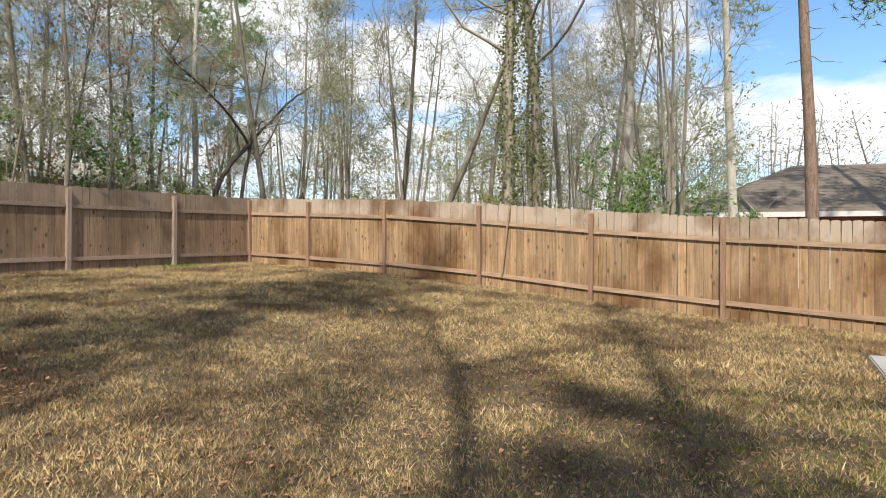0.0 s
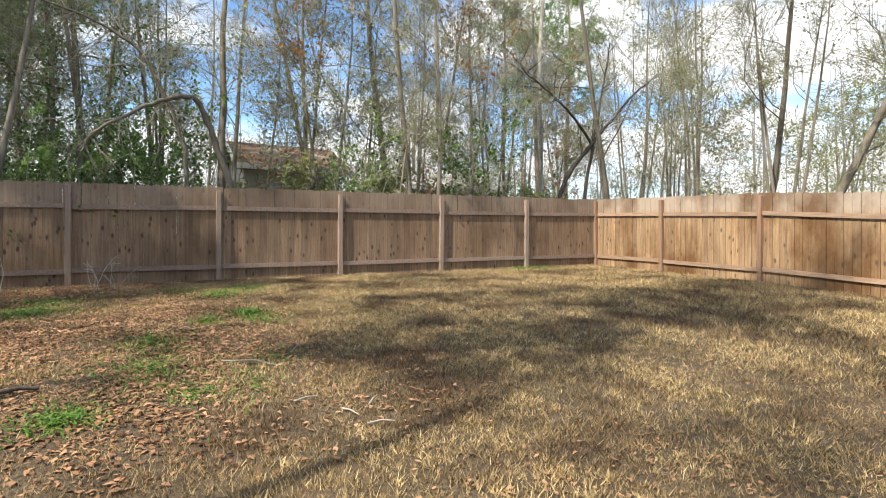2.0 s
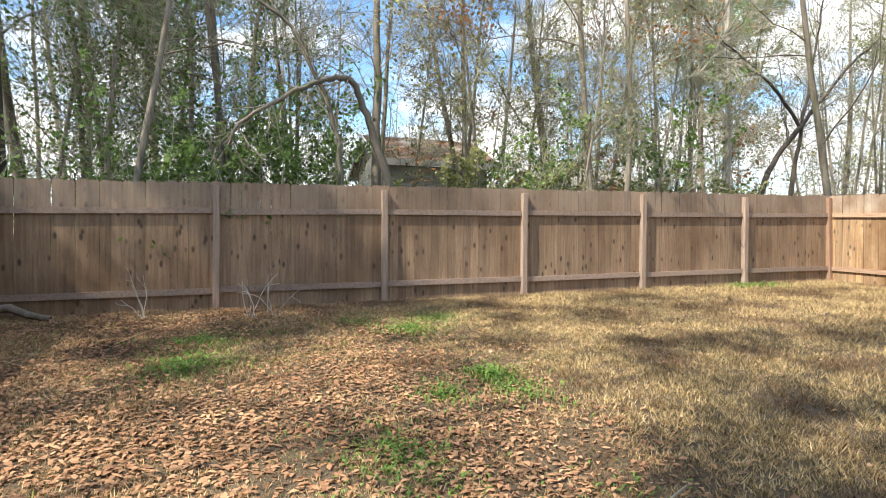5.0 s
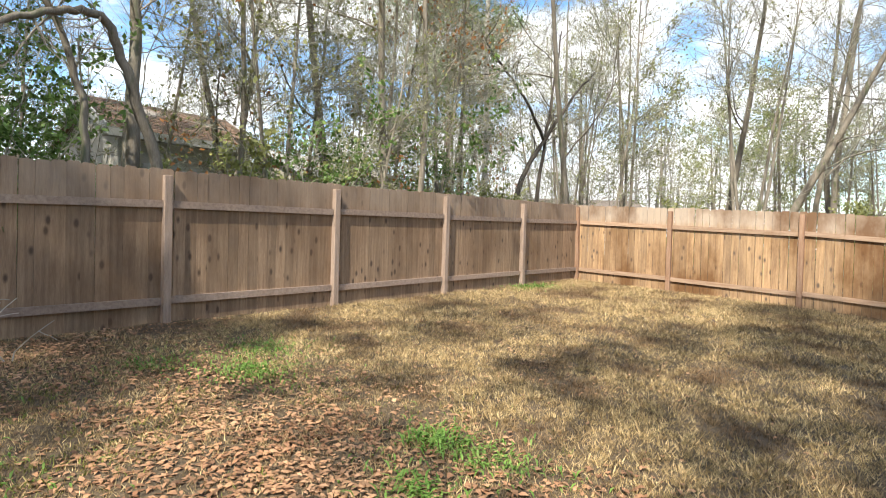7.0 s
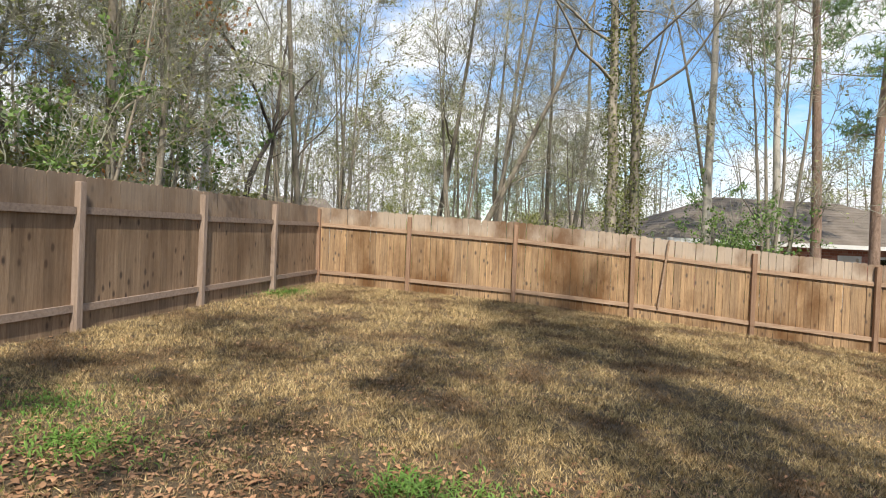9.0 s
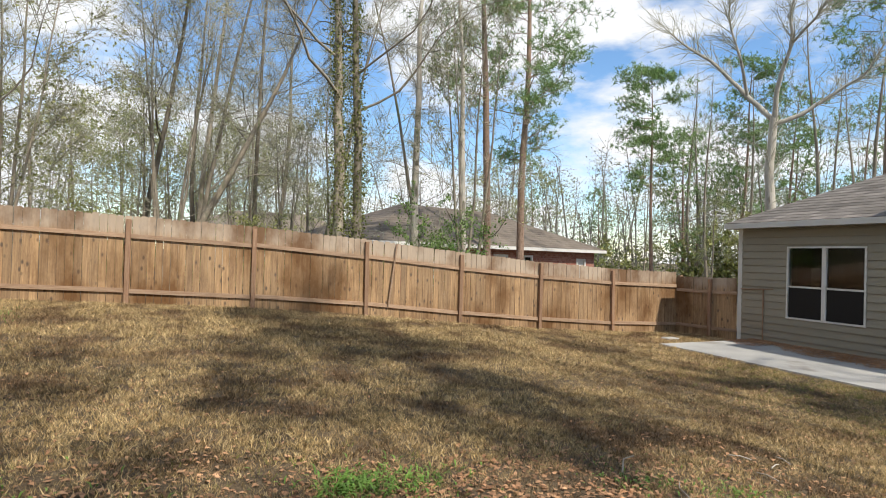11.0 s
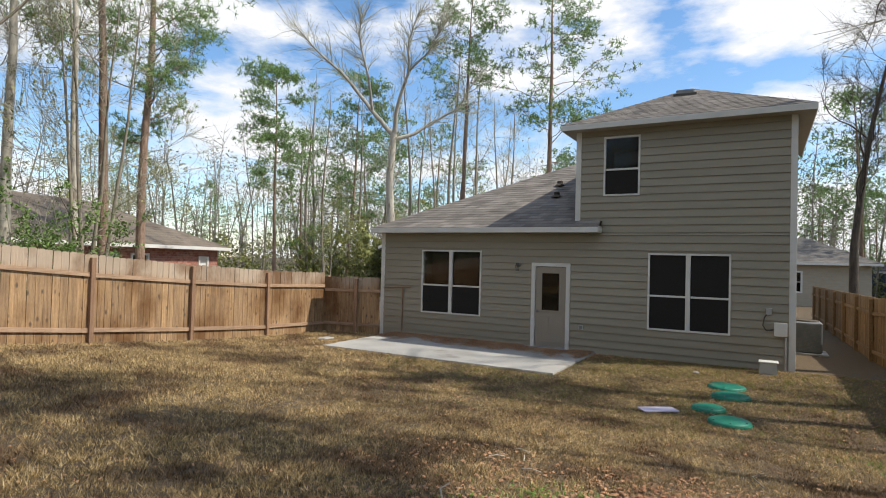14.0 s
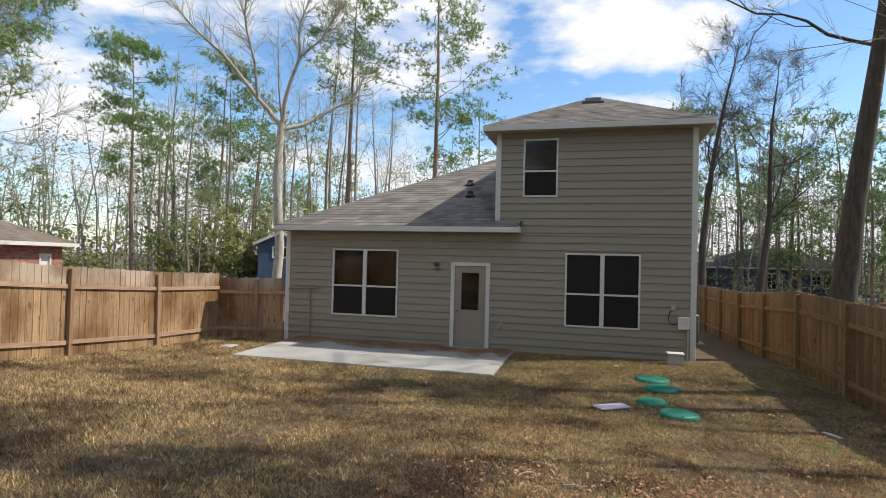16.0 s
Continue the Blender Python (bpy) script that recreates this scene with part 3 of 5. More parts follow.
def roof_plane(root, corners, courses, seed, mat=None, lift=0.009, name="shingle_course"):
    """A sloping field of shingles: each course a strip of tabs with stepped butts. corners: eave a, eave b, top b, top a."""
    r = random.Random(seed)
    a, b, c, d = (Vector(p) for p in corners)
    normal = (b - a).cross(d - a).normalized()
    if normal.z < 0:
        normal = -normal
    s = Soup()
    for k in range(courses):
        t0, t1 = k / courses, min(1.0, (k + 1.25) / courses)
        p0, q0, p1, q1 = a.lerp(d, t0), b.lerp(c, t0), a.lerp(d, t1), b.lerp(c, t1)
        n = max(1, int((q0 - p0).length / 0.32))
        shift = r.random()
        cuts = sorted({0.0, 1.0, *[min(1, max(0, (j + shift + r.uniform(-0.2, 0.2)) / n)) for j in range(n)]})
        for u, v in zip(cuts, cuts[1:]):
            if v - u < 1e-4:
                continue
            up = normal * (lift + r.uniform(0.0, 0.004))
            low = normal * 0.004
            pts = [p0.lerp(q0, u) + up, p0.lerp(q0, v) + up, p1.lerp(q1, v) + low, p1.lerp(q1, u) + low, p0.lerp(q0, u), p0.lerp(q0, v)]
            s.add(pts, [(0, 1, 2), (0, 2, 3), (4, 5, 1), (4, 1, 0)])
    return s


SHINGLE_TABS = material("shingle_tabs", (0.135, 0.12, 0.105), (0.24, 0.215, 0.19), 1.5, (1, 1, 1), 0.92, island=0.28, bump=0.5, fine=40)


def roofs(root):
    ov = 0.35
    # lower roof: west slope with a hip to the north
    p = 0.50  # rise over run
    ze = EAVE1 + 0.14
    x0, yn, ys = HX - ov, HN + 0.2, 4.0
    run = 7.6
    sides = [((x0, yn, ze), (x0, ys, ze), (x0 + run, ys, ze + run * p), (x0 + run, yn - run, ze + run * p))]
    south = part("roof", roof_plane(root, sides[0], 46, 1), SHINGLE_TABS, root, "grey architectural shingles")
    tagged(south, kind="stuff")
    north = part("roof", roof_plane(root, ((x0 + 2 * run, yn, ze), (x0, yn, ze), (x0 + run, yn - run, ze + run * p), (x0 + run + 0.01, yn - run, ze + run * p)), 46, 2), SHINGLE_TABS, root)
    tagged(north, kind="stuff")
    deck = bmesh.new()
    vs = [deck.verts.new(q) for q in ((x0, yn, ze - 0.01), (x0, ys, ze - 0.01), (x0 + run, ys, ze + run * p - 0.01), (x0 + run, yn - run, ze + run * p - 0.01), (x0 + 2 * run, yn, ze - 0.01), (x0 + 2 * run, ys, ze - 0.01))]
    deck.faces.new((vs[0], vs[1], vs[2], vs[3]))
    deck.faces.new((vs[0], vs[3], vs[4]))
    deck.faces.new((vs[4], vs[3], vs[2], vs[5]))
    part("roof_deck", deck, SHINGLE, root)
    part("fascia", block(x0 - 0.02, ys, ze - 0.14, x0, yn, ze - 0.005, 0.003), TRIM, root, "white fascia board")
    part("fascia", block(x0, yn, ze - 0.14, 15.4, yn + 0.02, ze - 0.005, 0.003), TRIM, root)
    part("fascia", block(x0, ys - 0.02, ze - 0.14, HX - 0.02, ys, ze + 0.02, 0.003), TRIM, root)
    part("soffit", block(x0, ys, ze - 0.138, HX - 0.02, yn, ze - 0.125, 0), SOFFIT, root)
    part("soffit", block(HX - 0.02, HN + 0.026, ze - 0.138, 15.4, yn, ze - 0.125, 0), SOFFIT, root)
    # tower roof: hip
    ze2, a, b = EAVE2 + 0.12, HS - 0.33, HT + 0.3
    half = (b - a) / 2
    rise = half * 0.50
    X0, X1, mid = HX - ov, 10.0 + ov, (a + b) / 2
    apex0, apex1 = (X0 + half, mid, ze2 + rise), (max(X0 + half + 0.02, X1 - half), mid, ze2 + rise)
    for k, q in enumerate((((X0, a, ze2), (X0, b, ze2), apex0, apex0), ((X0, b, ze2), (X1, b, ze2), apex1, apex0), ((X1, a, ze2), (X0, a, ze2), apex0, apex1), ((X1, b, ze2), (X1, a, ze2), apex1, apex1))):
        tagged(part("roof", roof_plane(root, q, 22, 10 + k), SHINGLE_TABS, root), kind="stuff")
    bm = bmesh.new()
    v = [bm.verts.new(q) for q in ((X0, a, ze2 - 0.01), (X0, b, ze2 - 0.01), (X1, b, ze2 - 0.01), (X1, a, ze2 - 0.01))]
    bm.faces.new(v)
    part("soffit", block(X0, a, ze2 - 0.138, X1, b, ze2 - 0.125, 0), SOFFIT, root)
    part("roof_deck", bm, SHINGLE, root)
    for q in ((X0 - 0.02, a - 0.02, X0, b + 0.02), (X1, a - 0.02, X1 + 0.02, b + 0.02), (X0, a - 0.02, X1, a), (X0, b, X1, b + 0.02)):
        part("fascia", block(q[0], q[1], ze2 - 0.14, q[2], q[3], ze2 - 0.005, 0.003), TRIM, root)


house = build_house()
window("window_1", 7.19, 9.06, 0.85, 2.63, 2, "double white vinyl window with dark glass and screens")
window("window_2", 1.15, 2.89, 0.85, 2.63, 2, "double white vinyl window with dark screens over all its glass", True)
window("window_3", 3.11, 3.96, 4.0, 5.44, 1, "single white vinyl upstairs window with dark glass")

# patio slab
slab = prism([(1.98, 4.05), (2.02, 9.88), (5.27, 9.95), (5.27, 4.08)], (0.02, 0.205), "z")
bmesh.ops.bevel(slab, geom=[e for e in slab.edges if abs(e.verts[0].co.z - e.verts[1].co.z) < 0.01 and e.verts[0].co.z > 0.1], offset=0.015, segments=2, affect="EDGES")
tagged(part("patio", slab, CONCRETE), "stained pale concrete patio slab against the house", "patio", kind="structure")

# ---- lawn cover ----
blades("lawn", STRAW, 1900000, 21, lambda x, y: np.where(on_patio(x, y), 0, np.interp(y, (3.5, 5.5, 8.0), (0.9, 0.55, 0.33)) * (1 - 0.6 * litter_amount(x, y)) * (1 - 0.6 * green_amount(x, y))), "short dormant straw-coloured lawn grass")
blades("lawn_greening", STRAW_GREEN, 600000, 22, lambda x, y: np.where(on_patio(x, y), 0, green_amount(x, y)), "patchy lawn grass turning green")


def litter(name, n, seed, where, label, area=(-11.7, 5.25, -2.35, 12.3), span=(0.010, 0.028)):
    """Curled fallen leaves lying flat, as one body of stuff."""
    r = np.random.RandomState(seed)
    x, y = r.uniform(area[0], area[1], n), r.uniform(area[2], area[3], n)
    keep = r.uniform(0, 1, n) < where(x, y)
    x, y = x[keep], y[keep]
    n = len(x)
    z = np.where(on_patio(x, y), 0.207, ground_z(x, y)) + r.uniform(0.004, 0.022, n)
    a, size = r.uniform(0, 6.28, n), r.uniform(*span, n)
    u = np.stack([np.cos(a), np.sin(a), r.uniform(-0.25, 0.25, n)], -1) * size[:, None]
    v = np.stack([-np.sin(a), np.cos(a), r.uniform(-0.25, 0.25, n)], -1) * (size * r.uniform(0.35, 0.6, n))[:, None]
    c = np.stack([x, y, z], -1)
    lift = np.stack([0 * x, 0 * x, r.uniform(-0.3, 0.5, n) * size], -1)
    pts = np.stack([c - u, c - 0.2 * u - v + lift, c + 0.35 * u - 0.8 * v + lift, c + u, c + 0.35 * u + 0.8 * v + lift, c - 0.2 * u + v + lift], 1)
    base = np.arange(n)[:, None] * 6
    f = np.concatenate([base + np.array(q) for q in ((0, 1, 5), (1, 2, 5), (2, 4, 5), (2, 3, 4))])
    s = Soup()
    s.add(pts, f)
    return tagged(part(name, s, LEAF_BROWN), label, "leaf litter", kind="stuff")


litter("leaf_litter", 84000, 31, lambda x, y: np.where(on_patio(x, y), 0, litter_amount(x, y)), "dry brown oak leaves scattered over the lawn", (-11.7, -2.6, -2.35, 4.2), (0.012, 0.034))
litter("lawn_leaves", 46000, 32, lambda x, y: np.where(on_patio(x, y), 0, np.clip(litter_amount(x, y) + 0.16 + np.clip(1.2 - np.hypot(x - 2.4, y - 10.5), 0, 1), 0, 1)), "thin scatter of brown leaves on the grass", (-2.5, 5.25, -2.35, 12.2))
litter("patio_leaves", 24000, 33, lambda x, y: np.clip((x - 4.0 + 0.45 * noise2(x * 2, y * 2, 14)) / 0.6, 0, 1) * ((y < 4.7) | (y > 5.85) | (x < 5.0)), "drift of orange-brown leaves on the patio along the wall", (3.7, 5.25, 3.6, 10.3), (0.014, 0.032))
litter("stray_leaves", 30000, 34, lambda x, y: np.where(on_patio(x, y), 0, 0.3 + 0.45 * noise2(x * 1.2, y * 1.2, 17)), "single brown leaves strewn over the dormant lawn", (-11.7, 2.5, 2.5, 12.2))


# ---- trees ----
def wander(r, start, way, length, steps, bend, lift=0.0):
    """A limb's centre line: it starts out along way and strays."""
    p, d = np.array(start, float), np.array(way, float)
    d /= np.linalg.norm(d) + 1e-9
    pts = [p]
    for _ in range(steps):
        d = d + r.normal(0, bend, 3) + (0, 0, lift)
        d /= np.linalg.norm(d) + 1e-9
        p = p + d * length / steps
        pts.append(p)
    return np.array(pts)


def off_way(r, along, angle):
    """A direction at an angle to along, turned any way round it."""
    along = np.asarray(along) / (np.linalg.norm(along) + 1e-9)
    q = r.normal(0, 1, 3)
    q -= along * (q @ along)
    q /= np.linalg.norm(q) + 1e-9
    return along * math.cos(angle) + q * math.sin(angle)


def pick(pts, t):
    f = t * (len(pts) - 1)
    i = min(int(f), len(pts) - 2)
    return pts[i] + (pts[i + 1] - pts[i]) * (f - i), pts[i + 1] - pts[i]


def quads(s, r, centres, size, long=1.6):
    """Small leaves of random turn at the given places."""
    c = np.asarray(centres, float).reshape(-1, 3)
    n = len(c)
    if not n:
        return
    u = r.normal(0, 1, (n, 3))
    u /= np.linalg.norm(u, axis=1)[:, None]
    v = np.cross(u, r.normal(0, 1, (n, 3)))
    v /= np.linalg.norm(v, axis=1)[:, None] + 1e-9
    k = (size * r.uniform(0.6, 1.3, n))[:, None]
    u, v = u * k * long, v * k
    s.add(np.stack([c - u, c - v, c + u, c + v], 1), (np.arange(n)[:, None] * 4 + np.array([[0, 1, 2, 0, 2, 3]])).reshape(-1, 3))


def bare_tree(label, height, radius, seed, bark, lean=(0, 0), limbs=13, start=0.35, spread=0.32, twigs=6, leaf=None, leaves=0, leaf_size=0.024, ivy=0, fine=7, stems=1, up=0.05):
    """A leafless hardwood: trunk, limbs, branches, twigs and a haze of fine shoots."""
    r = np.random.RandomState(seed)
    root = thing("tree", label, "tree")
    wood, crown, green = Soup(), Soup(), Soup()
    tips, ivy_at = [], []
    for stem in range(stems):
        tilt = (lean[0] + (r.uniform(-0.18, 0.18) if stems > 1 else 0), lean[1] + (r.uniform(-0.18, 0.18) if stems > 1 else 0))
        trunk = wander(r, (r.uniform(-0.1, 0.1) * (stems > 1), r.uniform(-0.1, 0.1) * (stems > 1), -0.2), (tilt[0], tilt[1], 1), height * r.uniform(0.85, 1.0), 12, 0.036, 0.03)
        rad = radius * np.linspace(1, 0.03, 13) ** 0.85
        rad[0] *= 1.35
        wood.tube(trunk, rad, 8)
        for k in range(limbs):
            t = start + (0.97 - start) * (k + r.uniform(0, 0.9)) / limbs
            p, d = pick(trunk, t)
            reach = height * spread * (1.15 - 0.75 * t) * r.uniform(0.6, 1.25)
            limb = wander(r, p, off_way(r, d, r.uniform(0.6, 1.15)), reach, 7, 0.2, up)
            r0 = max(0.012, radius * (1 - 0.85 * t) * r.uniform(0.22, 0.4))
            wood.tube(limb, r0 * np.linspace(1, 0.25, 8), 4 if r0 > 0.03 else 3)
            for _ in range(twigs):
                p2, d2 = pick(limb, r.uniform(0.2, 1.0))
                br = wander(r, p2, off_way(r, d2, r.uniform(0.4, 0.95)), reach * r.uniform(0.25, 0.5), 3, 0.2, up)
                crown.tube(br, max(0.006, r0 * 0.33) * np.linspace(1, 0.35, 4), 3)
                for _ in range(twigs - 1):
                    p3, d3 = pick(br, r.uniform(0.15, 1.0))
                    tw = wander(r, p3, off_way(r, d3, r.uniform(0.3, 0.9)), reach * r.uniform(0.12, 0.26), 2, 0.2, up)
                    tips.append(tw)
        if ivy:
            for _ in range(ivy // stems):
                t = r.uniform(0.02, 0.8) ** 1.2
                p, d = pick(trunk, t)
                q = r.normal(0, 1, 3)
                q[2] *= 0.3
                ivy_at.append(p + q / np.linalg.norm(q) * (radius * (1 - 0.8 * t) + abs(r.normal(0, 0.13))))
    # thin twigs, each a flat sliver, and finer shoots on them
    lines = np.array(tips)
    along = lines[:, 2] - lines[:, 0]
    flat = np.cross(along, r.normal(0, 1, along.shape))
    flat *= 0.0075 / (np.linalg.norm(flat, axis=1)[:, None] + 1e-9)
    crown.add(np.stack([lines[:, 0] - flat, lines[:, 0] + flat, lines[:, 2] + flat * 0.4, lines[:, 2] - flat * 0.4], 1), (np.arange(len(lines))[:, None] * 4 + np.array([[0, 1, 2, 0, 2, 3]])).reshape(-1, 3))
    n = len(lines) * fine
    pickd = r.randint(0, len(lines), n)
    seg = r.randint(0, 2, n)
    a = lines[pickd, seg]
    d = lines[pickd, seg + 1] - a
    a = a + d * r.uniform(0, 1, (n, 1))
    way = d / (np.linalg.norm(d, axis=1)[:, None] + 1e-9) + r.normal(0, 0.55, (n, 3)) + (0, 0, 0.12)
    way /= np.linalg.norm(way, axis=1)[:, None]
    size = r.uniform(0.25, 0.8, (n, 1))
    side = np.cross(way, r.normal(0, 1, (n, 3)))
    side /= np.linalg.norm(side, axis=1)[:, None] + 1e-9
    crown.add(np.stack([a - side * 0.0042, a + side * 0.0042, a + way * size], 1), np.arange(3 * n))
    part("trunk", wood, bark, root, smooth=True)
    part("crown", crown, TWIG if bark is not BARK_DARK else BARK_DARK, root)
    if leaves:
        k = r.randint(0, n, leaves)
        quads(green, r, a[k] + way[k] * size[k] * r.uniform(0, 1, (leaves, 1)), leaf_size)
    if ivy_at:
        quads(green, r, ivy_at, 0.028, 1.2)
    if leaves or ivy_at:
        part("foliage", green, leaf or LEAF_GREEN, root)
    return root


def pine_tree(label, height, radius, seed, bare=0.5, spread=0.16, clumps=6, branches=34, lean=(0, 0), tufts=9, count=11, needle=0.24, thick=0.013, size=1.0, twiggy=True):
    """A loblolly pine: straight scaly trunk, branches high up, needles in tufts at the branch ends."""
    r = np.random.RandomState(seed)
    root = thing("pine_tree", label, "pine tree")
    wood, green = Soup(), Soup()
    trunk = wander(r, (0, 0, -0.2), (lean[0], lean[1], 1), height, 12, 0.022, 0.03)
    rad = radius * np.linspace(1, 0.04, 13) ** 0.8
    rad[0] *= 1.25
    wood.tube(trunk, rad, 9)
    ends = []
    for k in range(branches):
        t = bare + (0.985 - bare) * (k + r.uniform(0, 0.9)) / branches
        p, d = pick(trunk, t)
        out = r.uniform(0, 6.28)
        u = (t - bare) / (1 - bare)
        reach = height * spread * math.sin(math.pi * (0.22 + 0.70 * u)) ** 0.7 * r.uniform(0.45, 1.2)
        limb = wander(r, p, (math.cos(out), math.sin(out), r.uniform(-0.15, 0.5)), reach, 6, 0.14, 0.05)
        wood.tube(limb, max(0.018, radius * 0.22 * (1.1 - t)) * np.linspace(1, 0.3, 7), 4 if twiggy else 3)
        ends.append(limb[-1])
        for _ in range(clumps - 1):
            p2, d2 = pick(limb, r.uniform(0.35, 1))
            tw = wander(r, p2, off_way(r, d2, r.uniform(0.4, 1.0)), reach * r.uniform(0.18, 0.42), 2, 0.2, 0.1)
            if twiggy:
                wood.tube(tw, 0.012 * np.array([1, 0.8, 0.5]), 3)
            ends.append(tw[-1])
    # dead stubs below the crown
    for _ in range(7 if twiggy else 0):
        p, d = pick(trunk, r.uniform(bare * 0.55, bare))
        a = r.uniform(0, 6.28)
        wood.tube(wander(r, p, (math.cos(a), math.sin(a), r.uniform(-0.2, 0.3)), r.uniform(0.4, 1.3), 4, 0.2, 0.0), 0.018 * np.linspace(1, 0.3, 5), 3)
    ends += [pick(trunk, r.uniform(0.95, 1.0))[0] for _ in range(clumps)]
    # each clump: tufts round the twig's end, wider than high, needles fanning out and up
    c = np.repeat(np.array(ends), tufts, axis=0)
    c = c + r.normal(0, 1, c.shape) * np.array((0.21, 0.21, 0.11)) * size
    c = np.repeat(c, count, axis=0)
    n = len(c)
    way = r.normal(0, 1, (n, 3)) + (0, 0, 0.45)
    way /= np.linalg.norm(way, axis=1)[:, None]
    side = np.cross(way, r.normal(0, 1, (n, 3)))
    side /= np.linalg.norm(side, axis=1)[:, None] + 1e-9
    green.add(np.stack([c - side * thick, c + side * thick, c + way * needle * r.uniform(0.6, 1.3, (n, 1))], 1), np.arange(3 * n))
    part("trunk", wood, BARK_PINE, root, smooth=True)
    part("foliage", green, NEEDLE, root)
    return root


def shrub(label, height, width, seed, leaves=2600, mat=None, leaf_size=0.026, stems=8):
    """An understory evergreen: several stems and loose leafy sprays with gaps."""
    r = np.random.RandomState(seed)
    root = thing("shrub", label, "shrub")
    wood, green = Soup(), Soup()
    sprays = []
    for _ in range(stems):
        a = r.uniform(0, 6.28)
        stem = wander(r, (r.normal(0, 0.12), r.normal(0, 0.12), -0.1), (math.cos(a) * width / height, math.sin(a) * width / height, 1), height * r.uniform(0.6, 1.0), 6, 0.14, 0.03)
        wood.tube(stem, 0.022 * np.linspace(1, 0.25, 7), 4)
        for _ in range(7):
            p, d = pick(stem, r.uniform(0.15, 1))
            tw = wander(r, p, off_way(r, d, r.uniform(0.5, 1.2)), height * r.uniform(0.1, 0.28), 3, 0.22, 0.0)
            wood.tube(tw, 0.007 * np.array([1, 0.85, 0.7, 0.4]), 3)
            sprays.append(tw)
    lines = np.array(sprays)
    k, s0 = r.randint(0, len(lines), leaves), r.randint(0, 3, leaves)
    a = lines[k, s0]
    quads(green, r, a + (lines[k, s0 + 1] - a) * r.uniform(0, 1, (leaves, 1)) + r.normal(0, 0.06, (leaves, 3)), leaf_size)
    part("stem", wood, TWIG, root)
    part("foliage", green, mat or LEAF_GREEN, root)
    return root


def put(ob, x, y, turn=0.0, scale=1.0):
    """Stands a thing on the ground."""
    ob.matrix_basis = pose(x, y, float(ground_z(x, y)), 0, 0, turn) @ Matrix.Diagonal((scale, scale, scale, 1))
    return ob


def again(ob, x, y, turn=0.0, scale=1.0):
    made = copy_thing(ob, Matrix())
    return put(made, x, y, turn, scale)


# the woods' stock of trees, each first set where one is plainly seen
GREY = "tall leafless grey-barked tree with fine twigs"
b1 = put(bare_tree(GREY, 17, 0.12, 1, BARK, start=0.25, spread=0.28), -15.6, 8.0)
b2 = put(bare_tree(GREY, 15, 0.085, 2, BARK, limbs=14, start=0.2, spread=0.25), -16.4, 6.0)
b3 = put(bare_tree("slender leafless tree with lichened bark", 13, 0.065, 3, BARK, limbs=16, start=0.2, spread=0.22, twigs=5), -14.6, 5.0)
b4 = put(bare_tree("pale-barked leafless tree with crooked limbs", 16, 0.14, 4, BARK_PALE, limbs=11, start=0.42, spread=0.24), -2.25, 15.7)
b5 = put(bare_tree("tall leafless tree with ivy up its trunk", 18, 0.17, 5, BARK, ivy=5200, leaf=LEAF_IVY, limbs=13, spread=0.3), -4.85, 14.5)
b6 = put(bare_tree("slender tree still holding rust-brown leaves", 10, 0.055, 6, BARK, limbs=15, start=0.12, spread=0.24, twigs=5, leaf=LEAF_RUST, leaves=1800, leaf_size=0.03), -14.7, 8.8)
b7 = put(bare_tree("thin sapling with sparse green leaves", 9, 0.045, 7, BARK, limbs=16, start=0.15, spread=0.26, twigs=5, leaf=LEAF_PALE, leaves=1500, leaf_size=0.024, fine=7), -13.5, 9.0)
b9 = put(bare_tree("multi-stemmed leafless thicket tree", 10, 0.055, 9, BARK, stems=4, limbs=8, start=0.2, spread=0.3, twigs=5, leaf=LEAF_PALE, leaves=1300, leaf_size=0.024, fine=6), -9.0, 16.5)
b10 = put(bare_tree("vine-hung tree with small evergreen leaves", 9.5, 0.08, 10, BARK, limbs=18, start=0.12, spread=0.3, twigs=5, leaf=LEAF_GREEN, leaves=2700, leaf_size=0.027, ivy=900, fine=8), -14.6, 0.6)
p1 = put(pine_tree("tall loblolly pine with a high green crown", 20, 0.17, 11, bare=0.40, spread=0.13, branches=36, clumps=7, size=1.2, tufts=10), 1.77, 18.8)
p2 = put(pine_tree("tall loblolly pine with a high green crown", 21, 0.19, 12, bare=0.31, spread=0.14, branches=44, clumps=7, size=1.25, tufts=10), 4.88, 21.6, 40)
p3 = put(pine_tree("slender pine with a rounded green crown", 15, 0.13, 13, bare=0.48, spread=0.17, branches=34, clumps=7, thick=0.016, size=1.2), 17.7, 27.4)
s1 = put(shrub("dense evergreen understory shrub", 3.6, 1.6, 21, leaves=2600, leaf_size=0.031), -13.6, -0.5)
s2 = put(shrub("loose yellow-green understory shrub", 3.2, 1.3, 22, leaves=3000, leaf_size=0.03, mat=LEAF_PALE), -14.5, 7.2)
s3 = put(shrub("tall evergreen understory shrub", 5.0, 1.6, 23, leaves=2600, leaf_size=0.031), -15.5, 2.0)
f1 = put(bare_tree("far leafless tree with grey twigs", 15, 0.12, 61, BARK, limbs=11, twigs=4, fine=6, start=0.25, spread=0.3), 27, 33)
f2 = put(pine_tree("far pine with a dark green crown", 16, 0.16, 62, bare=0.36, spread=0.18, branches=24, clumps=6, tufts=4, count=7, thick=0.034, needle=0.3, size=1.6, twiggy=False), 33, 30)
f3 = put(pine_tree("far young pine with a full crown", 12, 0.13, 63, bare=0.2, spread=0.2, branches=24, clumps=6, tufts=4, count=7, thick=0.034, needle=0.3, size=1.6, twiggy=False), 24, 31)
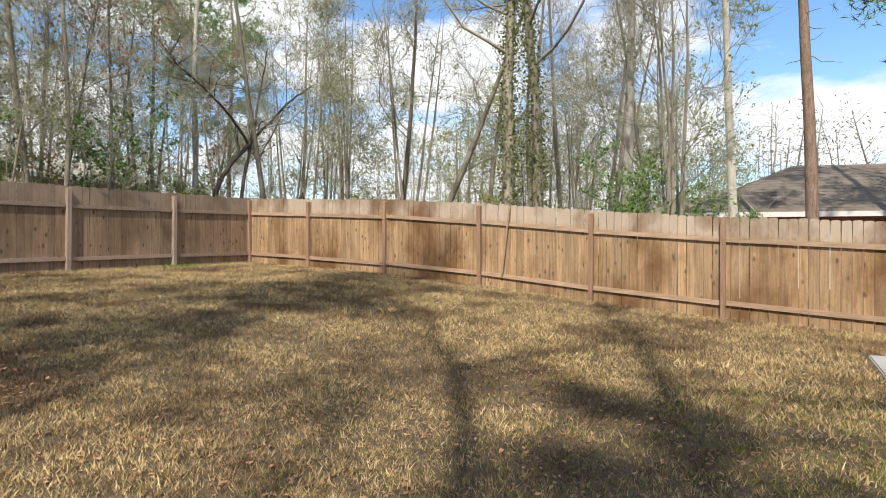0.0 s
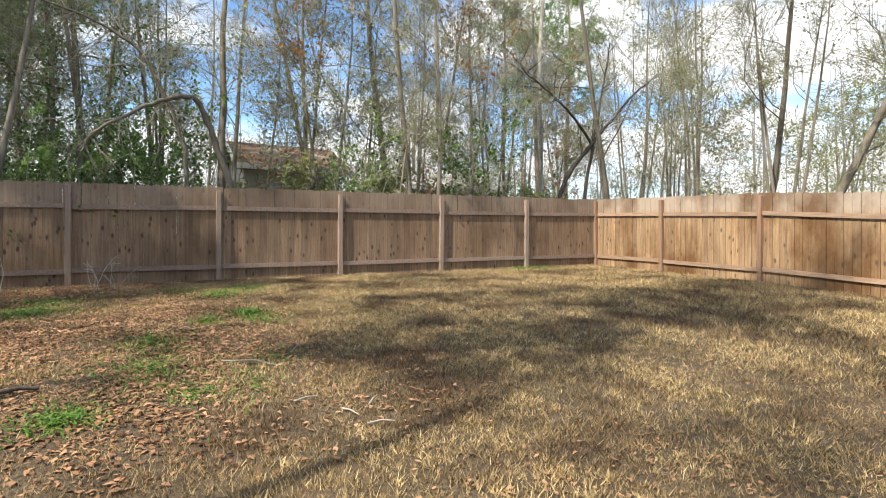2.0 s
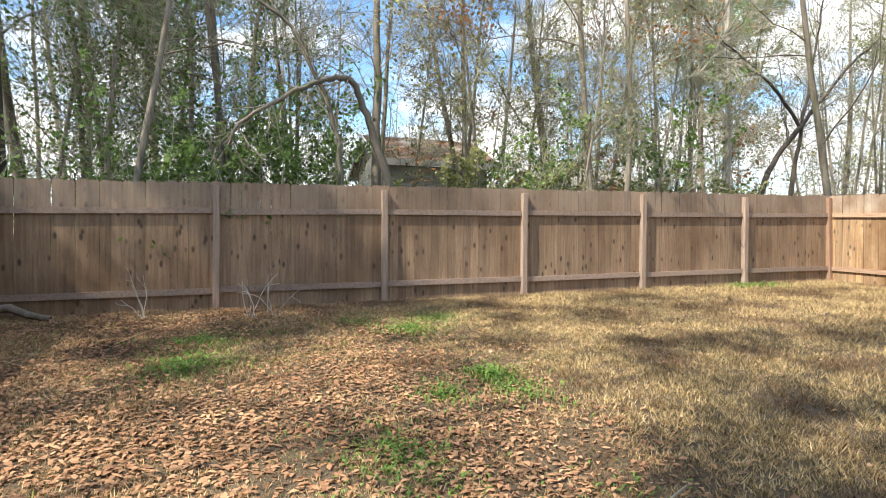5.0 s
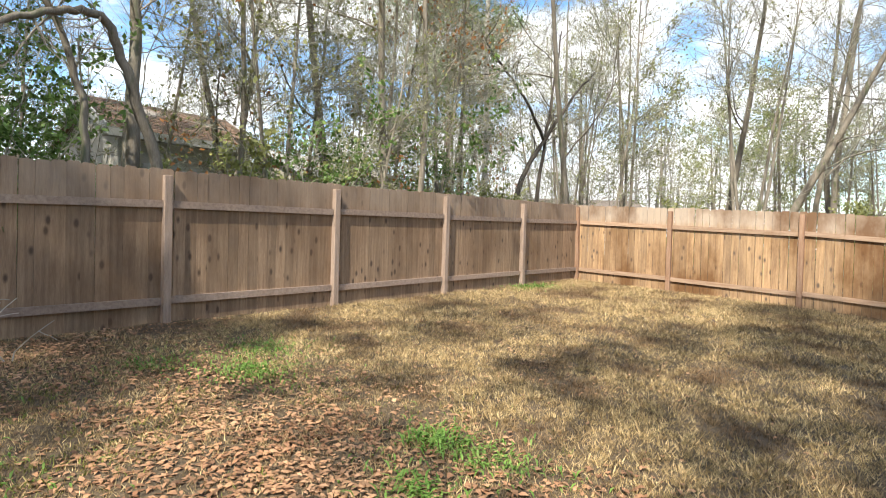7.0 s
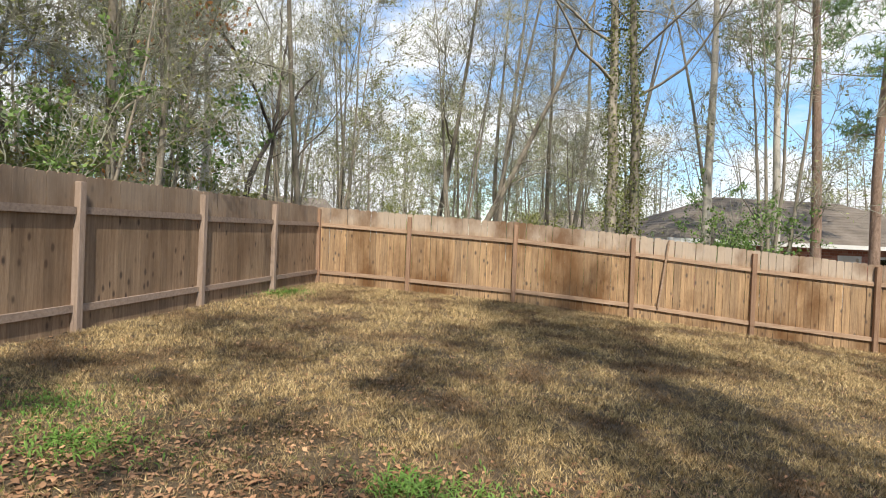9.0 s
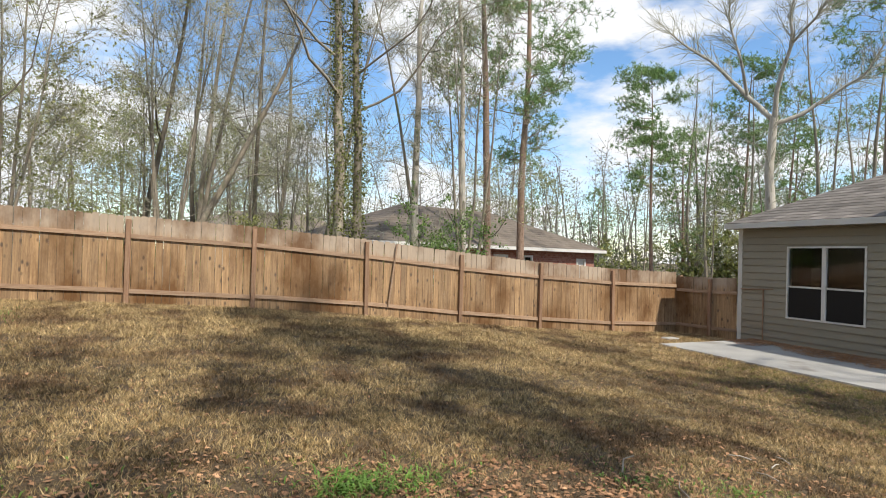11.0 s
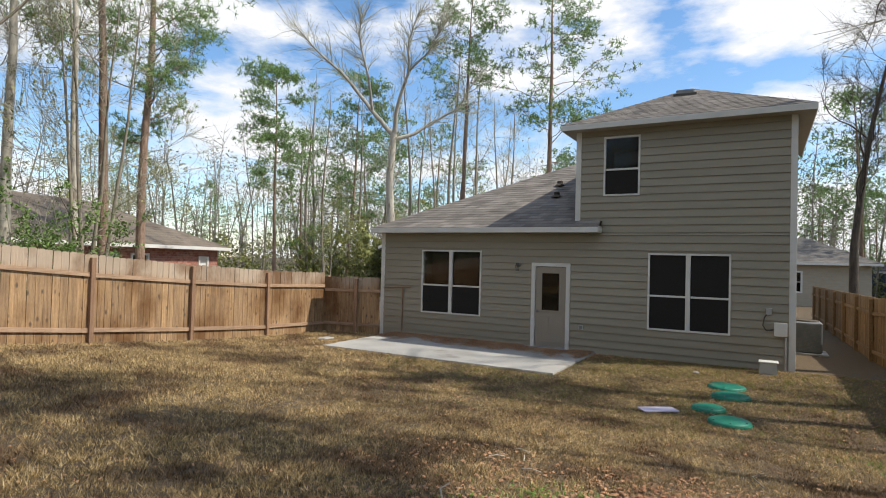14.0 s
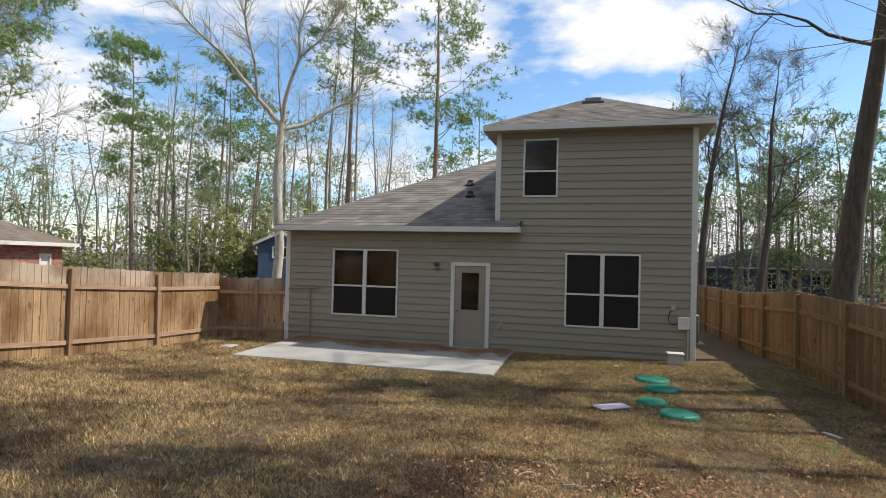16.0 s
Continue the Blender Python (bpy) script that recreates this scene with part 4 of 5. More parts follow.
f4 = put(shrub("far thicket of pale green brush", 4.5, 2.2, 64, leaves=1100, mat=LEAF_PALE, leaf_size=0.07), 20, 33)
STOCK = [b1, b2, b2, b3, b3, b3, b7, b7, b9, b9]

# landmark trees beyond the fences
again(b1, -17.7, -3.7, 70, 1.2)
put(bare_tree("dark-trunked hardwood close behind the fence", 15, 0.21, 31, BARK_DARK, limbs=12, start=0.4), -14.2, -3.2)
put(bare_tree("slim pale-grey trunk rising high behind the fence corner", 17, 0.11, 38, BARK_PALE, limbs=10, start=0.5, spread=0.2), -15.5, 13.2)
again(b2, -8.4, 20.8, 80, 1.1)
again(b1, -8.6, 26.0, 30, 1.0)
again(b3, -15.4, 3.5, 120, 1.1)
again(b4, 0.2, 17.2, 130, 0.95)
again(b2, -1.7, 16.2, 250, 0.9)
put(pine_tree("tall pine with a sparse tuft of crown", 18.5, 0.17, 14, bare=0.62, spread=0.13, branches=26, clumps=6, thick=0.015, size=1.15), 20.0, 15.5, 60)
put(pine_tree("tall pine with spreading layered limbs", 19.5, 0.19, 15, bare=0.42, spread=0.18, branches=30, clumps=7, thick=0.015, size=1.15), 21.3, 11.0, 150)
put(pine_tree("full-crowned pine green almost to the ground", 17.5, 0.16, 16, bare=0.3, spread=0.18, branches=44, clumps=7, thick=0.019, size=1.3), 27.6, 29.6, 80)
again(p2, -22.5, 20.5, 20, 0.72)
again(p3, -19.5, 16.5, 120, 0.95)
again(p3, -20.5, -1.5, 200, 0.9)
put(bare_tree("dark bare oak behind the house", 16, 0.22, 33, BARK_DARK, limbs=17, start=0.35, spread=0.34, twigs=7, fine=9), 22.6, -3.0)
put(bare_tree("dark leaning oak with spreading limbs", 15, 0.2, 34, BARK_DARK, lean=(0.05, -0.16), limbs=17, start=0.3, spread=0.36, twigs=7, fine=9), 22.4, -5.4)
oak = put(bare_tree("thick dark oak leaning away from the fence", 17, 0.31, 35, BARK_DARK, lean=(0.02, -0.15), limbs=11, start=0.5, spread=0.36, twigs=5, fine=6, leaf=LEAF_GREEN, leaves=600), 6.8, -3.3)



def limb_tree(label, limbs, bark, seed, x, y, size=1.0, shoots=16, twig=None):
    """A tree of a few marked limbs, each a bent line with its thickness, that carry loose twigs."""
    r = np.random.RandomState(seed)
    root = thing("tree", label, "tree")
    wood, crown = Soup(), Soup()
    for pts, r0, r1 in limbs:
        pts = np.array(pts, float)
        t = np.linspace(0, len(pts) - 1, 4 * len(pts))
        line = np.stack([np.interp(t, np.arange(len(pts)), pts[:, k]) for k in range(3)], -1)
        line[1:-1] = (line[:-2] + 2 * line[1:-1] + line[2:]) / 4 + r.normal(0, 0.012, line[1:-1].shape)
        wood.tube(line, np.linspace(r0, r1, len(line)), 7)
        for _ in range(shoots):
            p, d = pick(line, r.uniform(0.35, 1.0))
            br = wander(r, p, off_way(r, d, r.uniform(0.4, 1.0)), size * r.uniform(0.5, 1.6), 5, 0.2, 0.05)
            crown.tube(br, 0.014 * size * np.linspace(1, 0.3, 6), 4)
            for _ in range(5):
                p2, d2 = pick(br, r.uniform(0.2, 1))
                crown.tube(wander(r, p2, off_way(r, d2, r.uniform(0.3, 0.9)), size * r.uniform(0.2, 0.7), 3, 0.2, 0.03), 0.006 * size ** 0.5 * np.array([1, 0.8, 0.6, 0.4]), 3)
    part("trunk", wood, bark, root, smooth=True)
    part("crown", crown, twig or bark, root)
    return put(root, x, y)


limb_tree("bare tree with one limb bent over in an arch", (
    (((0, 0.45, -0.2), (0, 0.25, 1.9), (0, -0.05, 2.7), (0, -0.25, 3.3), (0.1, -0.5, 3.75), (0.2, -0.8, 3.7), (0.3, -1.3, 3.5), (0.4, -1.9, 3.1), (0.4, -2.4, 2.7), (0.4, -2.5, 2.4)), 0.085, 0.02),
    (((0, -0.6, -0.2), (0, -0.65, 1.9), (0, -0.7, 2.7), (0, -0.95, 3.5), (0, -1.5, 4.6), (0, -2.4, 5.1), (0, -3.4, 5.3)), 0.06, 0.018),
    (((-0.6, 0.1, -0.2), (-0.6, 0.1, 2.2), (-0.7, 0.15, 4.0), (-0.8, 0.15, 5.5), (-0.9, 0.3, 8.0), (-0.9, 0.5, 11.0)), 0.11, 0.03)), BARK, 41, -13.1, 2.9)
limb_tree("dark forked tree with crossing limbs behind the fence corner", (
    (((0, -1.9, -0.2), (0, -1.3, 2.1), (0, -0.8, 3.0), (0, 0.0, 3.8), (0, 0.7, 4.5), (0, 1.8, 5.6), (0, 3.0, 6.5)), 0.09, 0.025),
    (((0, -0.5, -0.2), (0, -0.3, 2.1), (0, -0.1, 3.0), (0, 0.2, 4.3), (0, 0.5, 5.7), (0, 0.8, 7.2)), 0.075, 0.02),
    (((0, 0.0, 3.8), (0, -0.6, 4.5), (0, -1.6, 5.2), (0, -2.6, 5.7), (0, -3.1, 6.2)), 0.05, 0.015)), BARK_DARK, 42, -14.0, 14.25)
put(bare_tree("grey tree leaning east over the fence line", 13, 0.13, 43, BARK, lean=(0.55, 0.0), limbs=12, start=0.3, spread=0.3), -9.3, 17.5)
put(bare_tree("slender grey tree leaning slightly east", 13, 0.10, 44, BARK, lean=(0.25, 0.0), limbs=12, start=0.3, spread=0.3), -10.2, 17.0)
again(b5, -4.2, 14.9, 120, 0.95)
# the sycamore's limbs spread across the street's line
ACROSS = lambda u, z, back=0.0: (0.51 * u + 0.86 * back, -0.86 * u + 0.51 * back, z)
limb_tree("pale sycamore with wide-spreading bare limbs", (
    ((ACROSS(-0.2, -0.2), ACROSS(0.1, 4.0), ACROSS(-0.2, 8.0), ACROSS(0.0, 11.2)), 0.30, 0.21),
    ((ACROSS(0.0, 11.0), ACROSS(-1.4, 12.6, 0.5), ACROSS(-3.3, 15.0, 0.8), ACROSS(-5.2, 16.6, 1.0), ACROSS(-6.4, 18.0, 1.0)), 0.16, 0.03),
    ((ACROSS(0.0, 11.0), ACROSS(0.2, 12.8, -0.6), ACROSS(0.9, 14.8, -1.0), ACROSS(0.8, 16.6, -1.2), ACROSS(1.5, 18.6, -1.2)), 0.15, 0.03),
    ((ACROSS(0.0, 10.8), ACROSS(1.2, 11.2, 0.3), ACROSS(2.6, 12.2, 0.6), ACROSS(4.0, 13.0, 0.6), ACROSS(5.2, 15.2, 0.4)), 0.14, 0.03),
    ((ACROSS(-1.4, 12.6, 0.5), ACROSS(-1.6, 14.4, -0.6), ACROSS(-2.2, 16.6, -1.0), ACROSS(-2.0, 18.6, -1.4)), 0.10, 0.025),
    ((ACROSS(0.9, 14.8, -1.0), ACROSS(2.2, 16.0, -1.5), ACROSS(3.0, 17.8, -1.8)), 0.08, 0.02)), BARK_PALE, 32, 12.2, 14.9, size=1.6, shoots=60, twig=TWIG).scale = (0.71, 0.71, 0.71)
# woods to the west and north, behind the fences
rw = random.Random(77)


def in_west_house(x, y):
    return (-22.5 < x < -15.6 and 3 < y < 7.8) or (-26.5 < x < -21 and 10.5 < y < 16.3)


for k in range(46):
    if k < 34:
        x, y = -13.0 - 16 * rw.random() ** 1.3, -5 + 27 * rw.random()
    else:
        x, y = -13 + 12.5 * rw.random(), 14.0 + 15 * rw.random() ** 1.2
    if in_west_house(x, y):
        continue
    again(rw.choice(STOCK if y > 3 else STOCK + [b10, b10, b10]), x, y, rw.uniform(0, 360), rw.uniform(0.8, 1.2))
for x, y in ((-14.2, 5.6), (-15.8, 7.1), (-16.5, 9.2), (-15.0, 10.4), (-16.2, 11.8), (-14.4, 12.6), (-13.2, 6.9), (-16.8, 4.4), (-12.6, 15.6), (-6.8, 17.4), (-15.6, 16.8)):
    again(rw.choice([b9, b7, s2]), x, y, rw.uniform(0, 360), rw.uniform(0.75, 1.1))
for x, y in ((-13.3, 5.9), (-13.9, 7.9), (-14.1, 10.0), (-13.4, 8.8), (-13.7, 4.6), (-14.4, 11.3)):
    again(rw.choice([s2, b9, b3, s3]), x, y, rw.uniform(0, 360), rw.uniform(0.8, 1.05))
for x, y in ((-15.2, 5.2), (-17, 15.5)):
    again(b6, x, y, rw.uniform(0, 360), 1.0)
for k in range(44):
    x, y = (-13.0 - 8 * rw.random(), -5 + 22 * rw.random()) if k < 30 else (-12 + 13 * rw.random(), 14.3 + 9 * rw.random())
    if in_west_house(x, y):
        continue
    again(rw.choice([s1, s1, s3] if y < 4.5 else [s2, s2, s3]), x, y, rw.uniform(0, 360), rw.uniform(0.5, 0.95))
# trees to the south, out of view, placed so their crowns shade the lawn
shade = put(bare_tree("unseen broad half-evergreen oak shading the yard from the south", 15, 0.15, 36, BARK_DARK, limbs=18, start=0.3, spread=0.42, twigs=7, leaf=LEAF_GREEN, leaves=7000, leaf_size=0.04), -6.2, -6.6, 0, 0.6)
for x, y, turn, size in ((-13.5, -10, 10, 1.0), (-9.5, -5.5, 200, 0.6), (6.0, -13, 210, 0.9), (-1.0, -18, 80, 1.1), (-7, -16, 300, 1.1)):
    again(shade, x, y, turn, size)
# trunk thinned so that little but the unseen crown casts shade
high = put(bare_tree("unseen tall high-crowned oak shading the yard from the south", 19, 0.06, 37, BARK_DARK, limbs=15, start=0.55, spread=0.17, twigs=7, leaf=LEAF_GREEN, leaves=3200, leaf_size=0.05), -4.5, -3.7, 0, 0.74)
for x, y, turn, size in ((-8.0, -9.0, 120, 1.0), (-11.5, -6.5, 250, 1.0)):
    again(high, x, y, turn, size)
south = put(pine_tree("unseen high-crowned pine shading the yard from the south", 14, 0.055, 17, bare=0.6, spread=0.12, branches=22, clumps=5), 3.6, -4.7, 0, 0.95)
for x, y, turn, size in ((-1.3, -3.8, 50, 1.5), (-8.3, -6.5, 230, 0.9)):
    again(south, x, y, turn, size)
thin = put(pine_tree("unseen thin-crowned pine shading the yard from the south", 15, 0.06, 18, bare=0.55, spread=0.13, branches=18, clumps=4, tufts=6), -4.7, -5.4)
again(thin, -6.6, -4.0, 90, 0.9)
limb_tree("tall leaning oak with a long bare trunk", (
    (((0.2, 0, -0.2), (0.1, 0, 6.0), (-0.05, 0, 10.0), (-0.23, 0, 11.3), (-0.7, 0, 13.1), (-1.2, 0, 14.3), (-2.0, 0.3, 16.3)), 0.13, 0.05),
    (((-0.6, 0, 13.0), (0.6, 0.2, 15.0), (1.4, 0.4, 17.5)), 0.08, 0.03)), BARK_DARK, 45, 2.1, -4.2, size=1.6)
limb_tree("tall straight oak forking high up", (
    (((0.05, 0, -0.2), (0, 0, 12.0), (0.12, 0, 15.0), (0.15, 0, 17.2), (-0.05, 0, 19.6), (-0.4, 0.2, 22.0)), 0.17, 0.07),
    (((0.1, 0, 14.7), (0.5, 0, 15.3), (1.2, 0, 15.4), (1.9, 0, 15.7), (3.2, 0.2, 16.2)), 0.08, 0.03)), BARK_DARK, 46, 3.75, -5.4, size=1.6)
again(b1, 1.8, -5.2, 15, 1.1)
for x, y in ((-14.3, -1.6), (-15.4, -0.2), (-16.0, -2.2), (-13.8, 1.2), (-16.5, 1.0), (-17.5, -0.8)):
    again(rw.choice([b10, b10, s3]), x, y, rw.uniform(0, 360), rw.uniform(0.85, 1.1))
for k in range(20):
    a, d = radians(rw.uniform(-27, -4)), rw.uniform(56, 72)
    again(rw.choice([f3, f2, f4, f4, f1, f1]), -8.5 + d * math.cos(a), d * math.sin(a), rw.uniform(0, 360), rw.uniform(0.8, 1.1))
for k in range(12):
    a, d = radians(rw.uniform(-24, -6)), rw.uniform(51, 58)
    again(rw.choice([f3, f2, f3]), -8.5 + d * math.cos(a), d * math.sin(a), rw.uniform(0, 360), rw.uniform(0.9, 1.15))
for k in range(22):
    a, d = radians(rw.uniform(16, 46)), rw.uniform(40, 46)
    again(rw.choice([f4, f4, f1]), -8.5 + d * math.cos(a), d * math.sin(a), rw.uniform(0, 360), rw.uniform(1.0, 1.5))
# trees coming into leaf beyond the north fence
bud = put(bare_tree("budding tree in a haze of pale green", 10, 0.09, 65, BARK, limbs=15, start=0.18, spread=0.34, twigs=5, leaf=LEAF_BUD, leaves=3800, leaf_size=0.032, fine=5), -10.5, 27.5)
for k in range(15):
    x, y = -15 + 17 * (k + rw.random()) / 15, 27 + 14 * rw.random()
    if not (-3 < x < 15 and 24 < y < 36):
        again(bud, x, y, rw.uniform(0, 360), rw.uniform(0.7, 1.15))
for x, y, size in ((19.5, 24.5, 0.75), (22, 33, 1.0), (16, 37, 1.0), (13, 40, 1.1), (24, 22, 0.6), (-13.5, 22, 0.8), (-18, 24, 1.0)):
    again(bud, x, y, rw.uniform(0, 360), size)
# far trees to the east
for k in range(34):
    a, d = radians(rw.uniform(-14, 62)), rw.uniform(50, 80)
    again(rw.choice([f3, f2, f1, f1, f2, f4]), -8.5 + d * math.cos(a), d * math.sin(a), rw.uniform(0, 360), rw.uniform(0.8, 1.15))
for k in range(16):
    a, d = radians(rw.uniform(20, 44)), rw.uniform(40, 50)
    again(rw.choice([f4, f1, f4, f1, f1]), -8.5 + d * math.cos(a), d * math.sin(a), rw.uniform(0, 360), rw.uniform(0.8, 1.3))


def far_woods(name, mat, trunks, n, leaves, seed, label, leaf_mat):
    """The closed edge of the woods all round, one body of stuff: thin trunks, shoots and leaf clumps."""
    r = np.random.RandomState(seed)
    s, g = Soup(), Soup()
    lows = []
    for _ in range(trunks):
        a, d = r.uniform(radians(-35), radians(235)), r.uniform(46, 95)
        x, y, h = -4 + d * math.cos(a), 4 + d * math.sin(a), r.uniform(7, 15)
        line = wander(r, (x, y, float(ground_z(x, y)) - 0.3), (0, 0, 1), h, 4, 0.07, 0.02)
        s.tube(line, r.uniform(0.05, 0.13) * np.array([1, 0.85, 0.7, 0.5, 0.2]), 3)
        lows.append(line)
    lines = np.array(lows)
    k, j = r.randint(0, trunks, n), r.randint(0, 4, n)
    p = lines[k, j] + (lines[k, j + 1] - lines[k, j]) * r.uniform(0, 1, (n, 1))
    way = r.normal(0, 1, (n, 3)) * (1, 1, 0.4) + (0, 0, 0.6)
    way /= np.linalg.norm(way, axis=1)[:, None]
    side = np.cross(way, r.normal(0, 1, (n, 3)))
    side /= np.linalg.norm(side, axis=1)[:, None] + 1e-9
    size = r.uniform(0.6, 2.4, (n, 1))
    s.add(np.stack([p - side * 0.022, p + side * 0.022, p + way * size], 1), np.arange(3 * n))
    # crowns: loose clumps of leaf and twig round the upper trunk
    top = lines[:, 3] + (lines[:, 4] - lines[:, 3]) * 0.4
    wide = r.uniform(1.3, 2.6, trunks)
    q = r.randint(0, trunks, leaves // 12)
    c = top[q] + r.normal(0, 1, (len(q), 3)) * np.stack([wide[q], wide[q], wide[q] * 1.15], -1) * 0.62 - (0, 0, 0.8)
    low = len(q) // 2
    c[:low, :2] = top[q[:low], :2] + r.normal(0, 2.4, (low, 2))
    c[:low, 2] = ground_z(c[:low, 0], c[:low, 1]) + 4.2 * r.uniform(0, 1, low) ** 1.4
    c[:, 2] = np.maximum(c[:, 2], 0.4)
    c = np.repeat(c, 12, axis=0)
    c = c + r.normal(0, 0.5, c.shape)
    quads(g, r, c[: low * 12], 0.085, 2.4)
    quads(g, r, c[low * 12:], 0.048, 3.4)
    root = tagged(part(name, s, mat), label, "woods", kind="stuff")
    tagged(part("foliage", g, leaf_mat, root), kind="stuff")


far_woods("far_woods", TWIG_FAR, 900, 60000, 165000, 51, "hazy line of far winter woods", LEAF_FAR)


# ---- neighbouring houses ----
def neighbour(name, label, x, y, rz, w, d, eave, rise, wall, roof, gable=False, openings=(), over=0.5, z=None):
    """A house seen over the fence: w along its front (local x), d deep; openings: (x0, x1, z0, z1, kind) in the front wall."""
    g = float(ground_z(x, y)) if z is None else z
    root = thing(name, label, "house", x, y, g, rz, kind="structure")
    cuts = sorted(openings)
    s = Soup()
    at = -w / 2
    for a, b, lo, hi, _k in cuts:
        s.box(at, 0, -0.3, a, 0.2, eave)
        s.box(a, 0, -0.3, b, 0.2, lo)
        s.box(a, 0, hi, b, 0.2, eave)
        at = b
    s.box(at, 0, -0.3, w / 2, 0.2, eave)
    s.box(-w / 2, 0.2, -0.3, -w / 2 + 0.2, d, eave)
    s.box(w / 2 - 0.2, 0.2, -0.3, w / 2, d, eave)
    s.box(-w / 2 + 0.2, d - 0.2, -0.3, w / 2 - 0.2, d, eave)
    if gable:
        for e in (-w / 2, w / 2 - 0.2):
            s.add([(e, 0, eave), (e, d, eave), (e, d / 2, eave + rise), (e + 0.2, 0, eave), (e + 0.2, d, eave), (e + 0.2, d / 2, eave + rise)], [(0, 2, 1), (3, 4, 5), (0, 3, 5), (0, 5, 2), (1, 2, 5), (1, 5, 4)])
    part("wall", s, wall, root)
    for a, b, lo, hi, kind in cuts:
        f = Soup()
        frame_bars(f, a - 0.08, b + 0.08, lo - 0.08, hi + 0.08, 0.11, -0.05, 0.06)
        fr = part("window" if kind == "window" else "door", f, TRIM, root)
        me = fr.data
        me.transform(Matrix(((0, 1, 0, 0), (1, 0, 0, 0), (0, 0, 1, 0), (0, 0, 0, 1))))
        if kind == "window":
            part("pane", block(a, 0.08, lo, b, 0.1, hi, 0), GLASS, fr)
            part("muntin", block((a + b) / 2 - 0.03, 0.03, lo, (a + b) / 2 + 0.03, 0.07, hi, 0), TRIM, fr)
            part("muntin", block(a, 0.035, (lo + hi) / 2 - 0.025, b, 0.065, (lo + hi) / 2 + 0.025, 0), TRIM, fr)
            # near-black sheet in place of the room's indoor shade
            part("room_lining", block(a - 0.1, 0.5, lo - 0.1, b + 0.1, 0.55, hi + 0.1, 0), DARK, fr)
        else:
            part("leaf", block(a, 0.06, lo, b, 0.1, hi, 0.01), TRIM, fr)
    X, Y0, Y1 = w / 2 + over, -over, d + over
    half = (Y1 - Y0) / 2
    ins = 0 if gable else min(half, X - 0.05)
    e0, e1 = (-X + ins, d / 2, eave + rise), (X - ins, d / 2, eave + rise)
    c = (-X, Y0, eave), (X, Y0, eave), (X, Y1, eave), (-X, Y1, eave)
    for k, q in enumerate(((c[0], c[1], e1, e0), (c[2], c[3], e0, e1)) + (() if gable else ((c[1], c[2], e1, e1), (c[3], c[0], e0, e0)))):
        part("roof", roof_plane(root, q, 16, 60 + k), roof, root)
    deck = bmesh.new()
    v = [deck.verts.new((p[0], p[1], p[2] - 0.02)) for p in (*c, e0, e1)]
    deck.faces.new((v[0], v[1], v[5], v[4]))
    deck.faces.new((v[2], v[3], v[4], v[5]))
    if not gable:
        deck.faces.new((v[1], v[2], v[5]))
        deck.faces.new((v[3], v[0], v[4]))
    part("roof_deck", deck, roof, root)
    for q in ((-X, Y0 - 0.03, X, Y0), (-X, Y1, X, Y1 + 0.03)):
        part("fascia", block(q[0], q[1], eave - 0.17, q[2], q[3], eave, 0), TRIM, root)
    if gable:
        for e in (-X, X - 0.04):
            b = Soup()
            for ya, yb in ((Y0, d / 2), (Y1, d / 2)):
                b.add([(e, ya, eave - 0.16), (e + 0.04, ya, eave - 0.16), (e + 0.04, ya, eave + 0.03), (e, ya, eave + 0.03), (e, yb, eave + rise - 0.16), (e + 0.04, yb, eave + rise - 0.16), (e + 0.04, yb, eave + rise + 0.03), (e, yb, eave + rise + 0.03)],
                      [(0, 4, 7), (0, 7, 3), (1, 2, 6), (1, 6, 5), (0, 1, 5), (0, 5, 4), (3, 7, 6), (3, 6, 2)])
            part("barge_board", b, TRIM, root)
    else:
        for e in (-X - 0.03, X):
            part("fascia", block(e, Y0, eave - 0.17, e + 0.03, Y1, eave, 0), TRIM, root)
    part("soffit", block(-X, Y0, eave - 0.16, X, 0, eave - 0.14, 0), SOFFIT, root)
    return root


neighbour("brick_house", "red brick ranch house with weathered hip roof", 5.95, 25.2, 17, 15.5, 9, 2.6, 2.15, BRICK, SHINGLE_OLD, openings=((-4.6, -3.6, 0.1, 2.1, "door"), (-0.6, 0.3, 0.1, 2.1, "door"), (1.2, 2.2, 1.0, 2.1, "window"), (6.1, 6.8, 0.1, 2.0, "door")), z=0.15)
neighbour("wooded_lot_house", "small cream house with leaf-strewn roof among trees", -17.7, 5.6, 90, 2.9, 3.6, 3.0, 0.95, WHITE_WALL, SHINGLE_LEAFY, gable=True, openings=((-0.9, 0.3, 1.2, 2.3, "window"),), over=0.3)
neighbour("wooded_lot_shed", "low grey shed with a pale roof among trees", -21.6, 13.4, 90, 4.2, 3.6, 3.0, 0.8, TAN_WALL, SHINGLE_PALE, gable=True, over=0.3)
neighbour("grey_roofed_house", "low house with pale grey hip roof", -3.0, 44.0, 5, 15, 9, 2.6, 2.2, WHITE_WALL, SHINGLE_OLD)
neighbour("cream_gabled_house", "cream gabled house beyond the woods", -26.0, 37.0, 40, 11, 8, 2.4, 1.8, WHITE_WALL, SHINGLE_OLD, gable=True)
neighbour("cream_house", "cream house glimpsed behind the woods", -31.0, 30.0, 50, 12, 8, 2.4, 1.8, WHITE_WALL, SHINGLE_OLD)
gabled = neighbour("blue_gabled_house", "dark blue house with white gable trim", 25.2, 21.2, 32, 6.0, 2.5, 3.25, 0.75, BLUE_WALL, SHINGLE, gable=True, over=0.25)
fw = Soup()
frame_bars(fw, 0.8, 1.7, 2.35, 3.05, 0.09, -3.05, -2.98)
gw = part("window", fw, TRIM, gabled)
